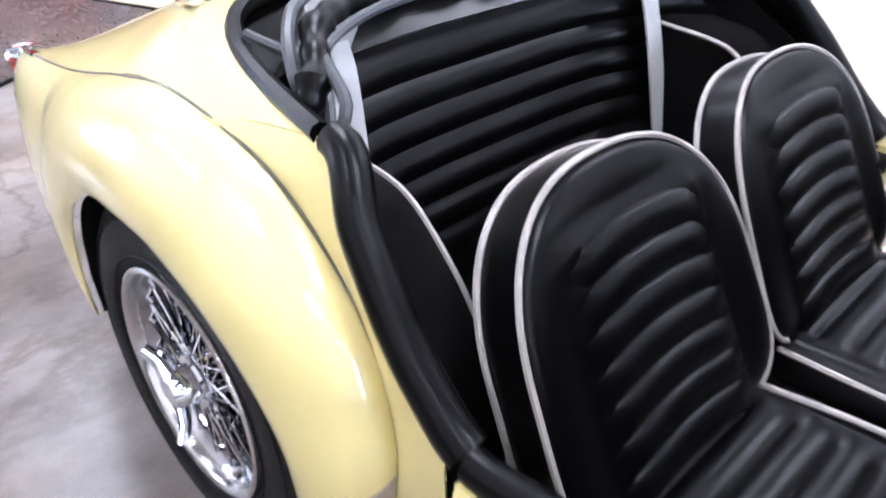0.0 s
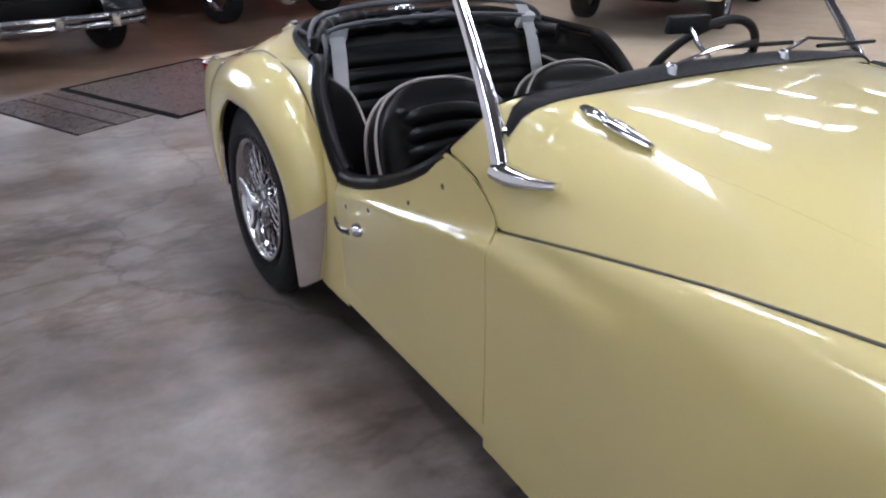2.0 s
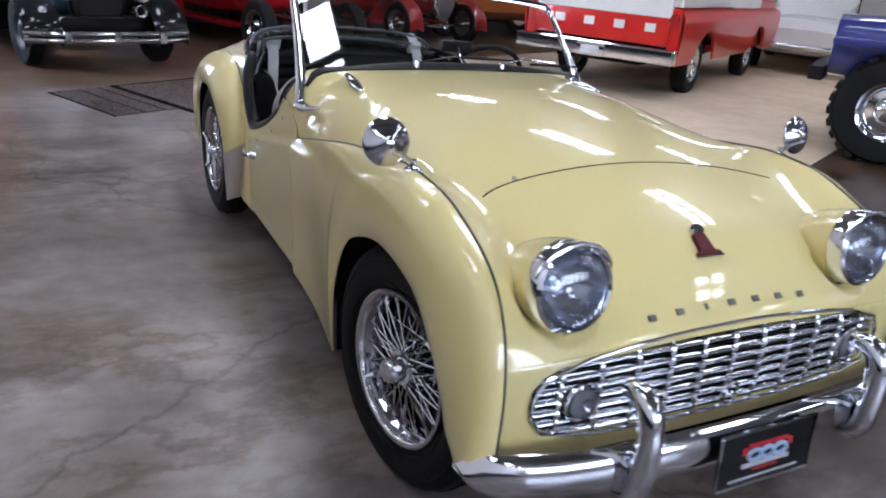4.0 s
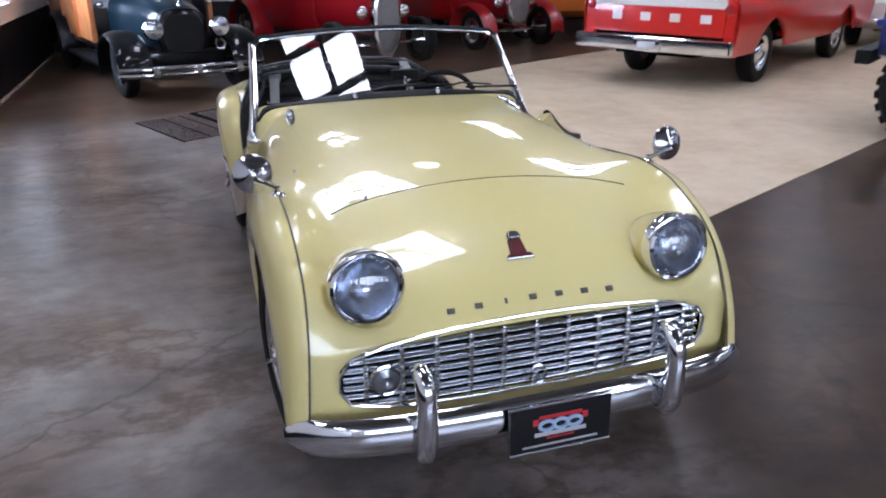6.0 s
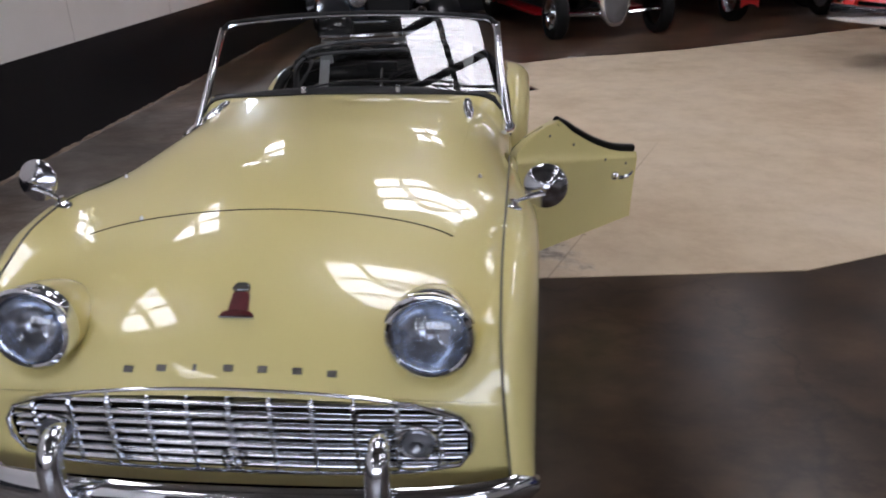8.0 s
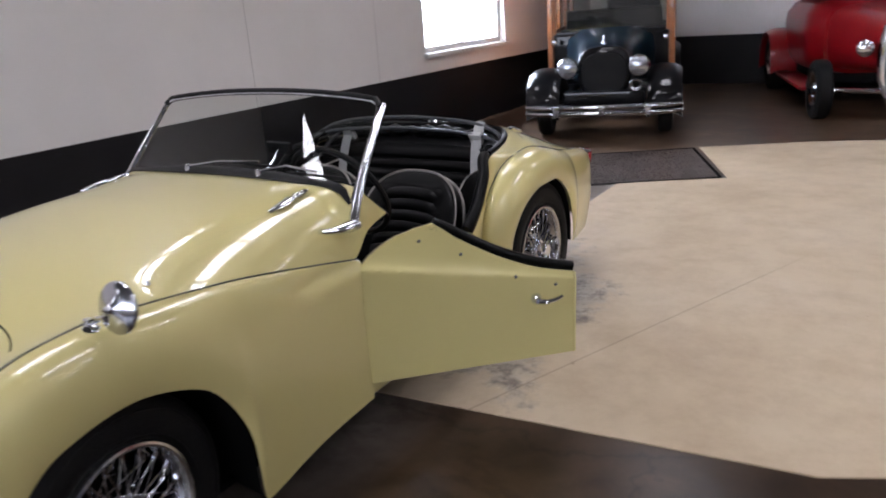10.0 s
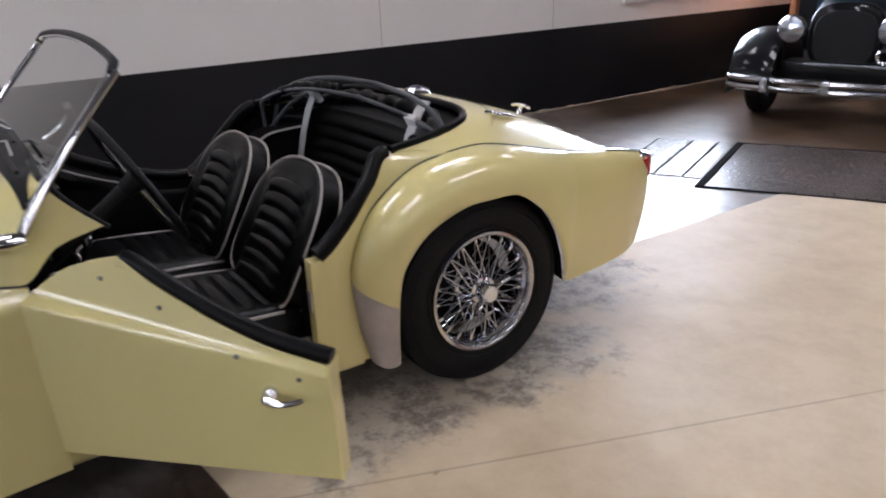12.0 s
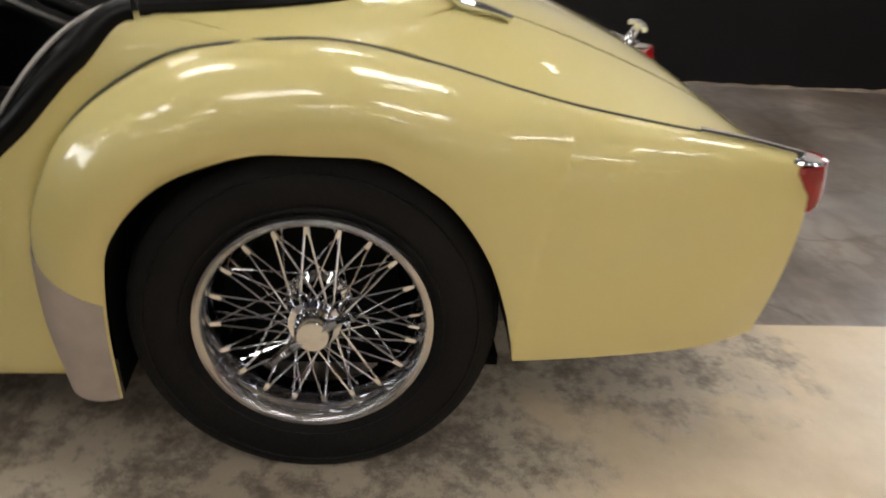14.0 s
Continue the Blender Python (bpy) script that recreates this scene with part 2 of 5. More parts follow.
def concrete():
    """Ground concrete: grey, worn and cracked, browner towards the front and the far side."""
    m = material("worn_grey_concrete", (0.25, 0.24, 0.22), 0.35)
    broad, patch, fine = grain(m, 0.5, 3, 0.45), grain(m, 2.2, 4, 0.5), grain(m, 45, 4, 0.6)
    grey = ramp(m, broad, [(0.1, (0.11, 0.098, 0.09)), (0.9, (0.44, 0.415, 0.40))])
    tc = m.node_tree.nodes.new("ShaderNodeTexCoord")
    sep = m.node_tree.nodes.new("ShaderNodeSeparateXYZ")
    join(m, tc.outputs["Object"], sep.inputs[0])
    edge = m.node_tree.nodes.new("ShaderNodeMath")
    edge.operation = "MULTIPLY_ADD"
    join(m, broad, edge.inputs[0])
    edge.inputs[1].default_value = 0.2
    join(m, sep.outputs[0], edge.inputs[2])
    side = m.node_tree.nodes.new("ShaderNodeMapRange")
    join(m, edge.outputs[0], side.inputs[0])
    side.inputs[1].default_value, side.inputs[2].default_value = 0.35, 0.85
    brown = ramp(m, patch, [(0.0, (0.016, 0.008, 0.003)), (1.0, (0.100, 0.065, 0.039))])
    back = m.node_tree.nodes.new("ShaderNodeMath")
    back.operation = "MULTIPLY_ADD"
    join(m, broad, back.inputs[0])
    back.inputs[1].default_value = 0.8
    join(m, sep.outputs[1], back.inputs[2])
    rear = m.node_tree.nodes.new("ShaderNodeMapRange")
    join(m, back.outputs[0], rear.inputs[0])
    rear.inputs[1].default_value, rear.inputs[2].default_value = 5.5, 6.3
    either = m.node_tree.nodes.new("ShaderNodeMath")
    either.operation = "MAXIMUM"
    join(m, side.outputs[0], either.inputs[0])
    join(m, rear.outputs[0], either.inputs[1])
    tan = ramp(m, patch, [(0.0, (0.045, 0.026, 0.016)), (1.0, (0.185, 0.130, 0.090))])
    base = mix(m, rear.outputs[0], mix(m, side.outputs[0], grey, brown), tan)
    blotch = ramp(m, patch, [(0.15, (0.45, 0.41, 0.38)), (0.85, (1.40, 1.38, 1.35))])
    base = mix(m, 1.0, base, blotch, "MULTIPLY")
    # floor colour darkened towards the front, in place of the shade missing there
    front_shade = m.node_tree.nodes.new("ShaderNodeMapRange")
    join(m, back.outputs[0], front_shade.inputs[0])
    front_shade.inputs[1].default_value, front_shade.inputs[2].default_value = -0.7, 0.9
    base = mix(m, 1.0, base, ramp(m, front_shade.outputs[0], [(0.0, (0.66, 0.65, 0.66)), (1.0, (1, 1, 1))]), "MULTIPLY")
    # soft dark drifts and rusty stains
    drift = ramp(m, grain(m, 1.2, 5, 0.55, stretch=(1.0, 2.0, 1.0)), [(0.22, (0.30, 0.26, 0.24)), (0.62, (1.15, 1.15, 1.15))])
    base = mix(m, 0.8, base, drift, "MULTIPLY")
    rust = ramp(m, grain(m, 1.7, 4, 0.5), [(0.42, (1, 1, 1)), (0.75, (0.66, 0.46, 0.28))])
    base = mix(m, 0.6, base, rust, "MULTIPLY")
    crack = node(m, "ShaderNodeTexVoronoi", Scale=0.45)
    crack.feature = "DISTANCE_TO_EDGE"
    bend = node(m, "ShaderNodeTexNoise", Scale=1.6, Detail=6.0, Roughness=0.6)
    push = m.node_tree.nodes.new("ShaderNodeVectorMath")
    push.operation = "MULTIPLY_ADD"
    join(m, tc.outputs["Object"], bend.inputs["Vector"])
    join(m, bend.outputs[1], push.inputs[0])
    push.inputs[1].default_value = (0.7, 0.7, 0)
    join(m, tc.outputs["Object"], push.inputs[2])
    join(m, push.outputs[0], crack.inputs["Vector"])
    base = mix(m, 0.6, base, ramp(m, crack.outputs["Distance"], [(0.0, (0.35, 0.32, 0.30)), (0.007, (1, 1, 1))]), "MULTIPLY")
    # lacy brown edges of old stains
    lace = ramp(m, grain(m, 1.9, 7, 0.62, stretch=(1.0, 1.7, 1.0)), [(0.43, (1.04, 1.04, 1.04)), (0.485, (0.52, 0.43, 0.36)), (0.54, (1.03, 1.03, 1.03))])
    base = mix(m, ramp(m, grain(m, 0.9, 2, 0.5), [(0.40, (0.1, 0.1, 0.1)), (0.60, (0.75, 0.75, 0.75))]), base, mix(m, 1.0, base, lace, "MULTIPLY"))
    grit = ramp(m, grain(m, 9, 6, 0.65), [(0.2, (0.62, 0.60, 0.58)), (0.6, (1.08, 1.08, 1.08))])
    base = mix(m, 0.8, base, grit, "MULTIPLY")
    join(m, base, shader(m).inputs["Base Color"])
    join(m, ramp(m, patch, [(0.0, (0.26,) * 3), (1.0, (0.33,) * 3)]), shader(m).inputs["Roughness"])
    join(m, ramp(m, either.outputs[0], [(0.0, (0.42,) * 3), (1.0, (0.28,) * 3)]), shader(m).inputs["Specular IOR Level"])
    return bump(m, fine, 0.12, 0.002)


def cream():
    """Cream floor paint, scuffed, with bare patches near the wheels."""
    m = material("cream_floor_paint", (0.55, 0.49, 0.40), 0.28)
    broad, patch, fine = grain(m, 0.8, 5, 0.6), grain(m, 4.0, 9, 0.7), grain(m, 60, 5, 0.7)
    base = ramp(m, broad, [(0.3, (0.49, 0.375, 0.245)), (0.5, (0.595, 0.475, 0.325)), (0.7, (0.615, 0.505, 0.365))])
    tc = m.node_tree.nodes.new("ShaderNodeTexCoord")
    place = m.node_tree.nodes.new("ShaderNodeSeparateXYZ")
    join(m, tc.outputs["Object"], place.inputs[0])

    def sums(how, a, b, c=None):
        n = m.node_tree.nodes.new("ShaderNodeMath")
        n.operation = how
        for value, slot in zip((a, b, c), n.inputs):
            if isinstance(value, (int, float)):
                slot.default_value = value
            elif value is not None:
                join(m, value, slot)
        return n.outputs[0]

    # worn bare beside the car: out to the wheel tracks, narrower behind
    x, y = place.outputs[0], place.outputs[1]
    beside = sums("MAXIMUM", sums("MAXIMUM", sums("SUBTRACT", x, 0.87), sums("SUBTRACT", y, 2.70)), sums("SUBTRACT", 1.5, y))
    behind = sums("MAXIMUM", sums("MAXIMUM", sums("SUBTRACT", x, 0.45), sums("SUBTRACT", y, 3.35)), sums("SUBTRACT", 1.5, y))
    reach = sums("MULTIPLY_ADD", grain(m, 2.6, 6, 0.6), 0.62, sums("MINIMUM", beside, behind))
    flaked = sums("MULTIPLY_ADD", grain(m, 11, 7, 0.7), 0.30, reach)
    worn_off = ramp(m, flaked, [(0.40, (0.92, 0.92, 0.92)), (0.50, (0, 0, 0))])
    bare = ramp(m, grain(m, 6, 10, 0.8), [(0.37, (0.10, 0.080, 0.064)), (0.46, (0.25, 0.21, 0.17)), (0.53, (0.49, 0.42, 0.325))])
    base = mix(m, worn_off, base, bare)
    # a fine straight crack across the paint
    off_line = sums("ABSOLUTE", sums("SUBTRACT", sums("MULTIPLY_ADD", x, 0.934, sums("MULTIPLY", y, -0.357)), 0.262), 0)
    base = mix(m, ramp(m, sums("MULTIPLY", y, 0.1), [(0.30, (0.55,) * 3), (0.36, (0.0,) * 3)]), base, mix(m, 1.0, base, ramp(m, off_line, [(0.0, (0.35, 0.30, 0.26)), (0.006, (1, 1, 1))]), "MULTIPLY"))
    scuff = ramp(m, patch, [(0.25, (0.80, 0.76, 0.72)), (0.58, (1, 1, 1))])
    base = mix(m, 1.0, base, scuff, "MULTIPLY")
    dots = ramp(m, grain(m, 13, 2, 0.5), [(0.19, (0.6, 0.55, 0.5)), (0.23, (1, 1, 1))])
    base = mix(m, 1.0, base, dots, "MULTIPLY")
    join(m, base, shader(m).inputs["Base Color"])
    join(m, ramp(m, broad, [(0.3, (0.60,) * 3), (0.7, (0.48,) * 3)]), shader(m).inputs["Roughness"])
    return bump(m, fine, 0.06, 0.002)


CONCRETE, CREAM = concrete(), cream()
PLATE = worn("dark_steel_plate", (0.070, 0.050, 0.042), 0.30, 0.1, 0, 0.45, 3, 0.015, 60, 0.05)
WALLWHITE = worn("white_wall_paint", (0.83, 0.79, 0.75), 0.6, 0, 0, 0.04, 1.2, 0.1, 160, 0.08)
WALLDARK = worn("charcoal_wall_paint", (0.008, 0.0075, 0.009), 0.5, 0, 0, 0.3, 1.4, 0.1, 120, 0.1)
shader(WALLDARK).inputs["Specular IOR Level"].default_value = 0.3
JOINT = worn("wall_joint_filler", (0.52, 0.485, 0.45), 0.7, 0, 0, 0.1, 3, 0.1, 120, 0.05)
FRAMEWHITE = worn("white_window_paint", (0.75, 0.74, 0.72), 0.45, 0, 0, 0.05, 5, 0, 150, 0.08)
CEILING = worn("grey_ceiling_boards", (0.20, 0.19, 0.18), 0.8, 0, 0, 0.15, 1.5, 0, 60, 0.05)
BEAM = worn("dark_roof_truss", (0.09, 0.085, 0.08), 0.7, 0, 0, 0.2, 4, 0, 90, 0.05)

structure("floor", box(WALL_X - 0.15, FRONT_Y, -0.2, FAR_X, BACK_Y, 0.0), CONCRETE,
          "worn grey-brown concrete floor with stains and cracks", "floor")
paint_outline = [(0.10, 1.24), (1.94, 1.405), (3.71, 2.23), (8.0, 4.23), (12.5, 6.3), (12.5, 11.4), (10.0, 10.9), (4.7, 8.42), (2.47, 7.22),
                 (1.23, 6.86), (0.30, 6.39), (0.82, 5.22), (0.07, 4.84)]
cream_area = structure("floor_paint", prism(paint_outline, 0.005, "Z"), CREAM, "cream painted floor area scuffed bare beside the wheel", "floor")
cream_area.location.z = 0.0


def skew(x, y):
    """The steel plates lie turned in the floor: their own x and y to the room's."""
    return (-0.84 + 0.857 * x + 0.413 * y, 5.72 + 0.50 * x - 0.91 * y)


pit = thing("pit_cover", "dark steel pit cover plates let into the floor", "floor plate", kind="structure")
for x0, x1, y0, y1 in ((0.04, 1.26, 0.04, 1.22), (-0.135, -0.035, 0.02, 1.05), (-0.32, -0.155, 0.02, 1.04), (-0.575, -0.34, 0.02, 1.03)):
    part("steel_plate", prism([skew(x0, y0), skew(x1, y0), skew(x1, y1), skew(x0, y1)], 0.006, "Z"), PLATE, pit)
for x0, x1, y0, y1 in ((-0.02, 1.285, 0.012, 0.035), (-0.02, 1.285, 1.225, 1.245), (-0.02, 0.025, 0.036, 1.224), (1.265, 1.285, 0.036, 1.224)):
    part("edge_angle", prism([skew(x0, y0), skew(x1, y0), skew(x1, y1), skew(x0, y1)], 0.009, "Z"), DARK, pit)
for x in (-0.145, -0.33, -0.585):
    part("plate_gap", prism([skew(x - 0.006, 0.02), skew(x + 0.006, 0.02), skew(x + 0.006, 1.04), skew(x - 0.006, 1.04)], 0.004, "Z"), DARK, pit)

# side wall with its window, back wall, front wall, far wall
WIN = (6.50, 8.40, 0.93, 2.6)   # y0, y1, z0, z1 of the opening
DADO = 0.715


w = thing("wall_west", "white wall above a charcoal painted dado", "wall", kind="structure")
for name, z0, z1, y0, y1, mat, proud in (("dado", 0, DADO, FRONT_Y, BACK_Y, WALLDARK, 0.0), ("wall_face", DADO, WIN[2], FRONT_Y, BACK_Y, WALLWHITE, 0.003),
                                         ("wall_face", WIN[2], WIN[3], FRONT_Y, WIN[0], WALLWHITE, 0.003), ("wall_face", WIN[2], WIN[3], WIN[1], BACK_Y, WALLWHITE, 0.003),
                                         ("wall_face", WIN[3], ROOF_Z, FRONT_Y, BACK_Y, WALLWHITE, 0.003)):
    part(name, box(WALL_X - 0.2, y0, z0, WALL_X - proud, y1, z1), mat, w)
for y in (1.2, 3.85, 5.6):
    part("wall_joint", box(WALL_X - 0.004, y, DADO, WALL_X - 0.002, y + 0.006, ROOF_Z), JOINT, w)
EDGING = worn("crumbled_wall_edge", (0.30, 0.235, 0.18), 0.85, 0, 0, 0.35, 9, 0.5, 70, 0.08)


def crumbs(u, v):
    """A low uneven ridge of crumbled render at the foot of the wall."""
    y = FRONT_Y + .3 + (JOG_Y - FRONT_Y - .4) * u
    n = .5 + .5 * noise.noise((y * 2.3, 0, 3.1)) + .5 * noise.noise((y * 9.0, 2.0, 0))
    wide, high = .012 + .075 * max(0, n - .25), .004 + .036 * max(0, n - .3)
    return (WALL_X - .002 + wide * v, y, high * (1 - v) ** .7 * (.8 + .4 * noise.noise((y * 30, v * 5, 0))) + .0005)


JOG_X, JOG_Y = 2.3, 11.4   # the back wall steps back here
tagged(part("wall_crumbs", sheet(crumbs, 700, 5), EDGING), "pale crumbled render along the foot of the wall", "debris", kind="stuff")
wb = thing("wall_north", "white wall above a charcoal painted dado", "wall", kind="structure")
part("dado", box(WALL_X, JOG_Y, 0, JOG_X, JOG_Y + 0.2, DADO), WALLDARK, wb)
part("wall_face", box(WALL_X, JOG_Y + 0.003, DADO, JOG_X, JOG_Y + 0.2, ROOF_Z), WALLWHITE, wb)
part("wall_face", box(JOG_X - 0.2, JOG_Y + 0.2, 0, JOG_X, BACK_Y, ROOF_Z), WALLWHITE, wb)
part("dado", box(JOG_X, BACK_Y, 0, FAR_X, BACK_Y + 0.2, DADO), WALLDARK, wb)
part("wall_face", box(JOG_X, BACK_Y + 0.003, DADO, FAR_X, BACK_Y + 0.2, ROOF_Z), WALLWHITE, wb)
DOORBLUE = worn("dark_blue_door_paint", (0.012, 0.016, 0.03), 0.5, 0, 0, 0.2, 3, 0, 90, 0.08)
d1 = thing("door_1", "dark blue door in a white frame", "door", kind="structure")
part("door_leaf", box(-2.46, JOG_Y - .03, .03, -1.60, JOG_Y - .004, 2.05, .004), DOORBLUE, d1)
for x0, x1, z0, z1 in ((-2.54, -2.46, 0, 2.13), (-1.60, -1.52, 0, 2.13), (-2.46, -1.60, 2.05, 2.13), (-2.46, -1.60, 0, .03)):
    part("door_frame", box(x0, JOG_Y - .05, z0, x1, JOG_Y - .002, z1, .004), FRAMEWHITE, d1)
part("door_handle", tube([(-1.70, JOG_Y - .03, 1.0), (-1.70, JOG_Y - .07, 1.0), (-1.80, JOG_Y - .07, 1.0)], .009, 8), STEEL, d1)
ws = thing("wall_south", "plain white wall with a broad bright window", "wall", kind="structure")
for x0, x1, z0, z1 in ((WALL_X, -1.8, 0, ROOF_Z), (5.2, FAR_X, 0, ROOF_Z), (-1.8, 5.2, 0, 1.5), (-1.8, 5.2, 3.4, ROOF_Z)):
    part("wall_face", box(x0, FRONT_Y - 0.2, z0, x1, FRONT_Y, z1), WALLWHITE, ws)
# unseen wall; its dark dado is added to cut light on the car's flank
we = thing("wall_east", "white wall above a charcoal painted dado", "wall", kind="structure")
part("dado", box(FAR_X, FRONT_Y, 0, FAR_X + 0.2, BACK_Y, DADO), WALLDARK, we)
part("wall_face", box(FAR_X + 0.003, FRONT_Y, DADO, FAR_X + 0.2, BACK_Y, ROOF_Z), WALLWHITE, we)

win = thing("window_1", "white-framed window washed out by daylight", "window", kind="structure")
part("window_sill", box(WALL_X - 0.2, WIN[0] - 0.05, WIN[2] - 0.05, WALL_X + 0.05, WIN[1] + 0.05, WIN[2], 0.006), FRAMEWHITE, win)
for y0, y1, z0, z1 in ((WIN[0], WIN[0] + 0.06, WIN[2], WIN[3]), (WIN[1] - 0.06, WIN[1], WIN[2], WIN[3]), (WIN[0] + 0.06, WIN[1] - 0.06, WIN[3] - 0.06, WIN[3]),
                       (WIN[0] + 0.06, WIN[1] - 0.06, WIN[2], WIN[2] + 0.06), (7.43, 7.47, WIN[2] + 0.06, WIN[3] - 0.06)):
    part("window_frame", box(WALL_X - 0.14, y0, z0, WALL_X - 0.08, y1, z1, 0.004), FRAMEWHITE, win)
for y0, y1 in ((WIN[0] + 0.06, 7.43), (7.47, WIN[1] - 0.06)):
    pane = part("pane", facing(sheet(lambda u, v: (WALL_X - 0.112, y0 + (y1 - y0) * u, WIN[2] + 0.06 + (WIN[3] - WIN[2] - 0.12) * v), 2, 2), (1, 0, 0)), GLASS, win)
    pane.visible_shadow = False
GLOW = bpy.data.materials.new("daylight_outside")
GLOW.use_nodes = True
gb = shader(GLOW)
gb.inputs["Base Color"].default_value = (0.8, 0.85, 0.9, 1)
gb.inputs["Emission Color"].default_value = (0.74, 0.87, 1.05, 1)
gb.inputs["Emission Strength"].default_value = 46.0
structure("backdrop", box(WALL_X - 1.8, 4.0, -0.5, WALL_X - 1.7, 11.5, 4.0), GLOW, "bright hazy daylight outside the window", "backdrop")

DAYLIGHT = bpy.data.materials.new("hazy_daylight")
DAYLIGHT.use_nodes = True
shader(DAYLIGHT).inputs["Emission Color"].default_value = (0.80, 0.92, 1.08, 1)
shader(DAYLIGHT).inputs["Emission Strength"].default_value = 11.0
structure("backdrop", box(-3.2, FRONT_Y - 1.4, -0.5, 6.6, FRONT_Y - 1.3, ROOF_Z), DAYLIGHT, "bright hazy daylight outside the front window", "backdrop")
front = thing("window_2", "broad front window with slim white bars", "window", kind="structure")
for k in range(5):
    x = -1.8 + 1.75 * k
    part("window_frame", box(x - 0.03, FRONT_Y - 0.14, 1.56, x + 0.03, FRONT_Y - 0.08, 3.34, 0.004), FRAMEWHITE, front)
for z in (1.53, 3.37):
    part("window_frame", box(-1.83, FRONT_Y - 0.14, z - 0.03, 5.23, FRONT_Y - 0.08, z + 0.03, 0.004), FRAMEWHITE, front)

# roof with skylights
SKYGLOW = bpy.data.materials.new("translucent_skylight")
SKYGLOW.use_nodes = True
sb = shader(SKYGLOW)
sb.inputs["Base Color"].default_value = (0.8, 0.8, 0.8, 1)
sb.inputs["Emission Color"].default_value = (0.93, 0.97, 1.05, 1)
sb.inputs["Emission Strength"].default_value = SKY
wave = node(SKYGLOW, "ShaderNodeTexWave", Scale=10.5, Distortion=0.0)
wave.bands_direction = "Y"
join(SKYGLOW, SKYGLOW.node_tree.nodes.new("ShaderNodeTexCoord").outputs["Object"], wave.inputs["Vector"])
ribbing = ramp(SKYGLOW, wave.outputs[1], [(0.05, (0.42, 0.46, 0.50)), (0.5, (0.93, 0.97, 1.05))])
join(SKYGLOW, ribbing, sb.inputs["Emission Color"])
# skylights lie turned to the side wall: middle x and y, width, length
TURN = 17
# row at x -2.3 and the front panels are unseen, added for light
LIGHTS = [(x, y + d, 0.62, 1.25) for x, d in ((0.165, 0.0), (-2.3, -0.7), (3.3, 0.75), (6.2, 1.4), (9.1, 2.1)) for y in (-5.6, -2.6, 0.37, 3.2, 6.1) if x != 0.165 or y > 0]


def placed(cx, cy):
    return Matrix.Translation((cx, cy, 0)) @ pose(0, 0, 0, 0, 0, TURN)


roof = bmesh.new()
loops = [[(WALL_X, FRONT_Y), (FAR_X, FRONT_Y), (FAR_X, BACK_Y), (WALL_X, BACK_Y)]]
for cx, cy, w, l in LIGHTS:
    loops.append([tuple(placed(cx, cy) @ Vector((a * w / 2, b * l / 2, 0)))[:2] for a, b in ((-1, -1), (1, -1), (1, 1), (-1, 1))])
for ring in loops:
    vs = [roof.verts.new((x, y, ROOF_Z + 0.06)) for x, y in ring]
    for a, b in zip(vs, vs[1:] + vs[:1]):
        roof.edges.new((a, b))
bmesh.ops.triangle_fill(roof, use_beauty=True, use_dissolve=False, edges=roof.edges[:])
ceiling_ob = structure("ceiling", roof, CEILING, "grey boarded ceiling with skylight openings", "ceiling")
slab = ceiling_ob.modifiers.new("thickness", "SOLIDIFY")
slab.thickness, slab.offset = 0.12, 0
for cx, cy, w, l in LIGHTS:
    s = thing("skylight", "translucent corrugated skylight panel bright with daylight", "skylight", placed(cx, cy), group="skylights", kind="structure")
    part("panel", sheet(lambda u, v: ((v - 0.5) * w, (u - 0.5) * l, ROOF_Z + 0.10 + 0.008 * math.cos(u * l * 2 * math.pi / 0.06)), 160, 1), SKYGLOW, s)
    part("glazing_bar", box(-0.022, -l / 2, ROOF_Z + 0.02, 0.022, l / 2, ROOF_Z + 0.075), BEAM, s)
    for k in (-1, 1):
        y = k * l / 6
        part("glazing_bar", moved(box(-w / 2 - 0.1, y - 0.028, ROOF_Z - 0.05, w / 2 + 0.1, y + 0.028, ROOF_Z - 0.01), pose(0, 0, 0, 0, 0, 7)), BEAM, s)
for y in (-4.2, -1.6, 4.9, 9.4):
    t = thing("roof_truss", "dark steel roof truss under the ceiling", "roof truss", group="roof trusses", kind="structure")
    part("chord", box(WALL_X, y - 0.05, ROOF_Z - 0.12, FAR_X, y + 0.05, ROOF_Z - 0.004), BEAM, t)
    part("chord", box(WALL_X, y - 0.04, ROOF_Z - 0.58, FAR_X, y + 0.04, ROOF_Z - 0.50), BEAM, t)
    for k in range(12):
        x = WALL_X + 0.2 + k * 1.32
        part("strut", tube([(x, y, ROOF_Z - 0.51), (x + 0.62, y, ROOF_Z - 0.1)], 0.025, 6), BEAM, t)

# fluorescent fittings hung between the trusses
TUBE = bpy.data.materials.new("lit_fluorescent_tube")
TUBE.use_nodes = True
shader(TUBE).inputs["Emission Color"].default_value = (0.93, 1.0, 1.0, 1)
shader(TUBE).inputs["Emission Strength"].default_value = 15.0
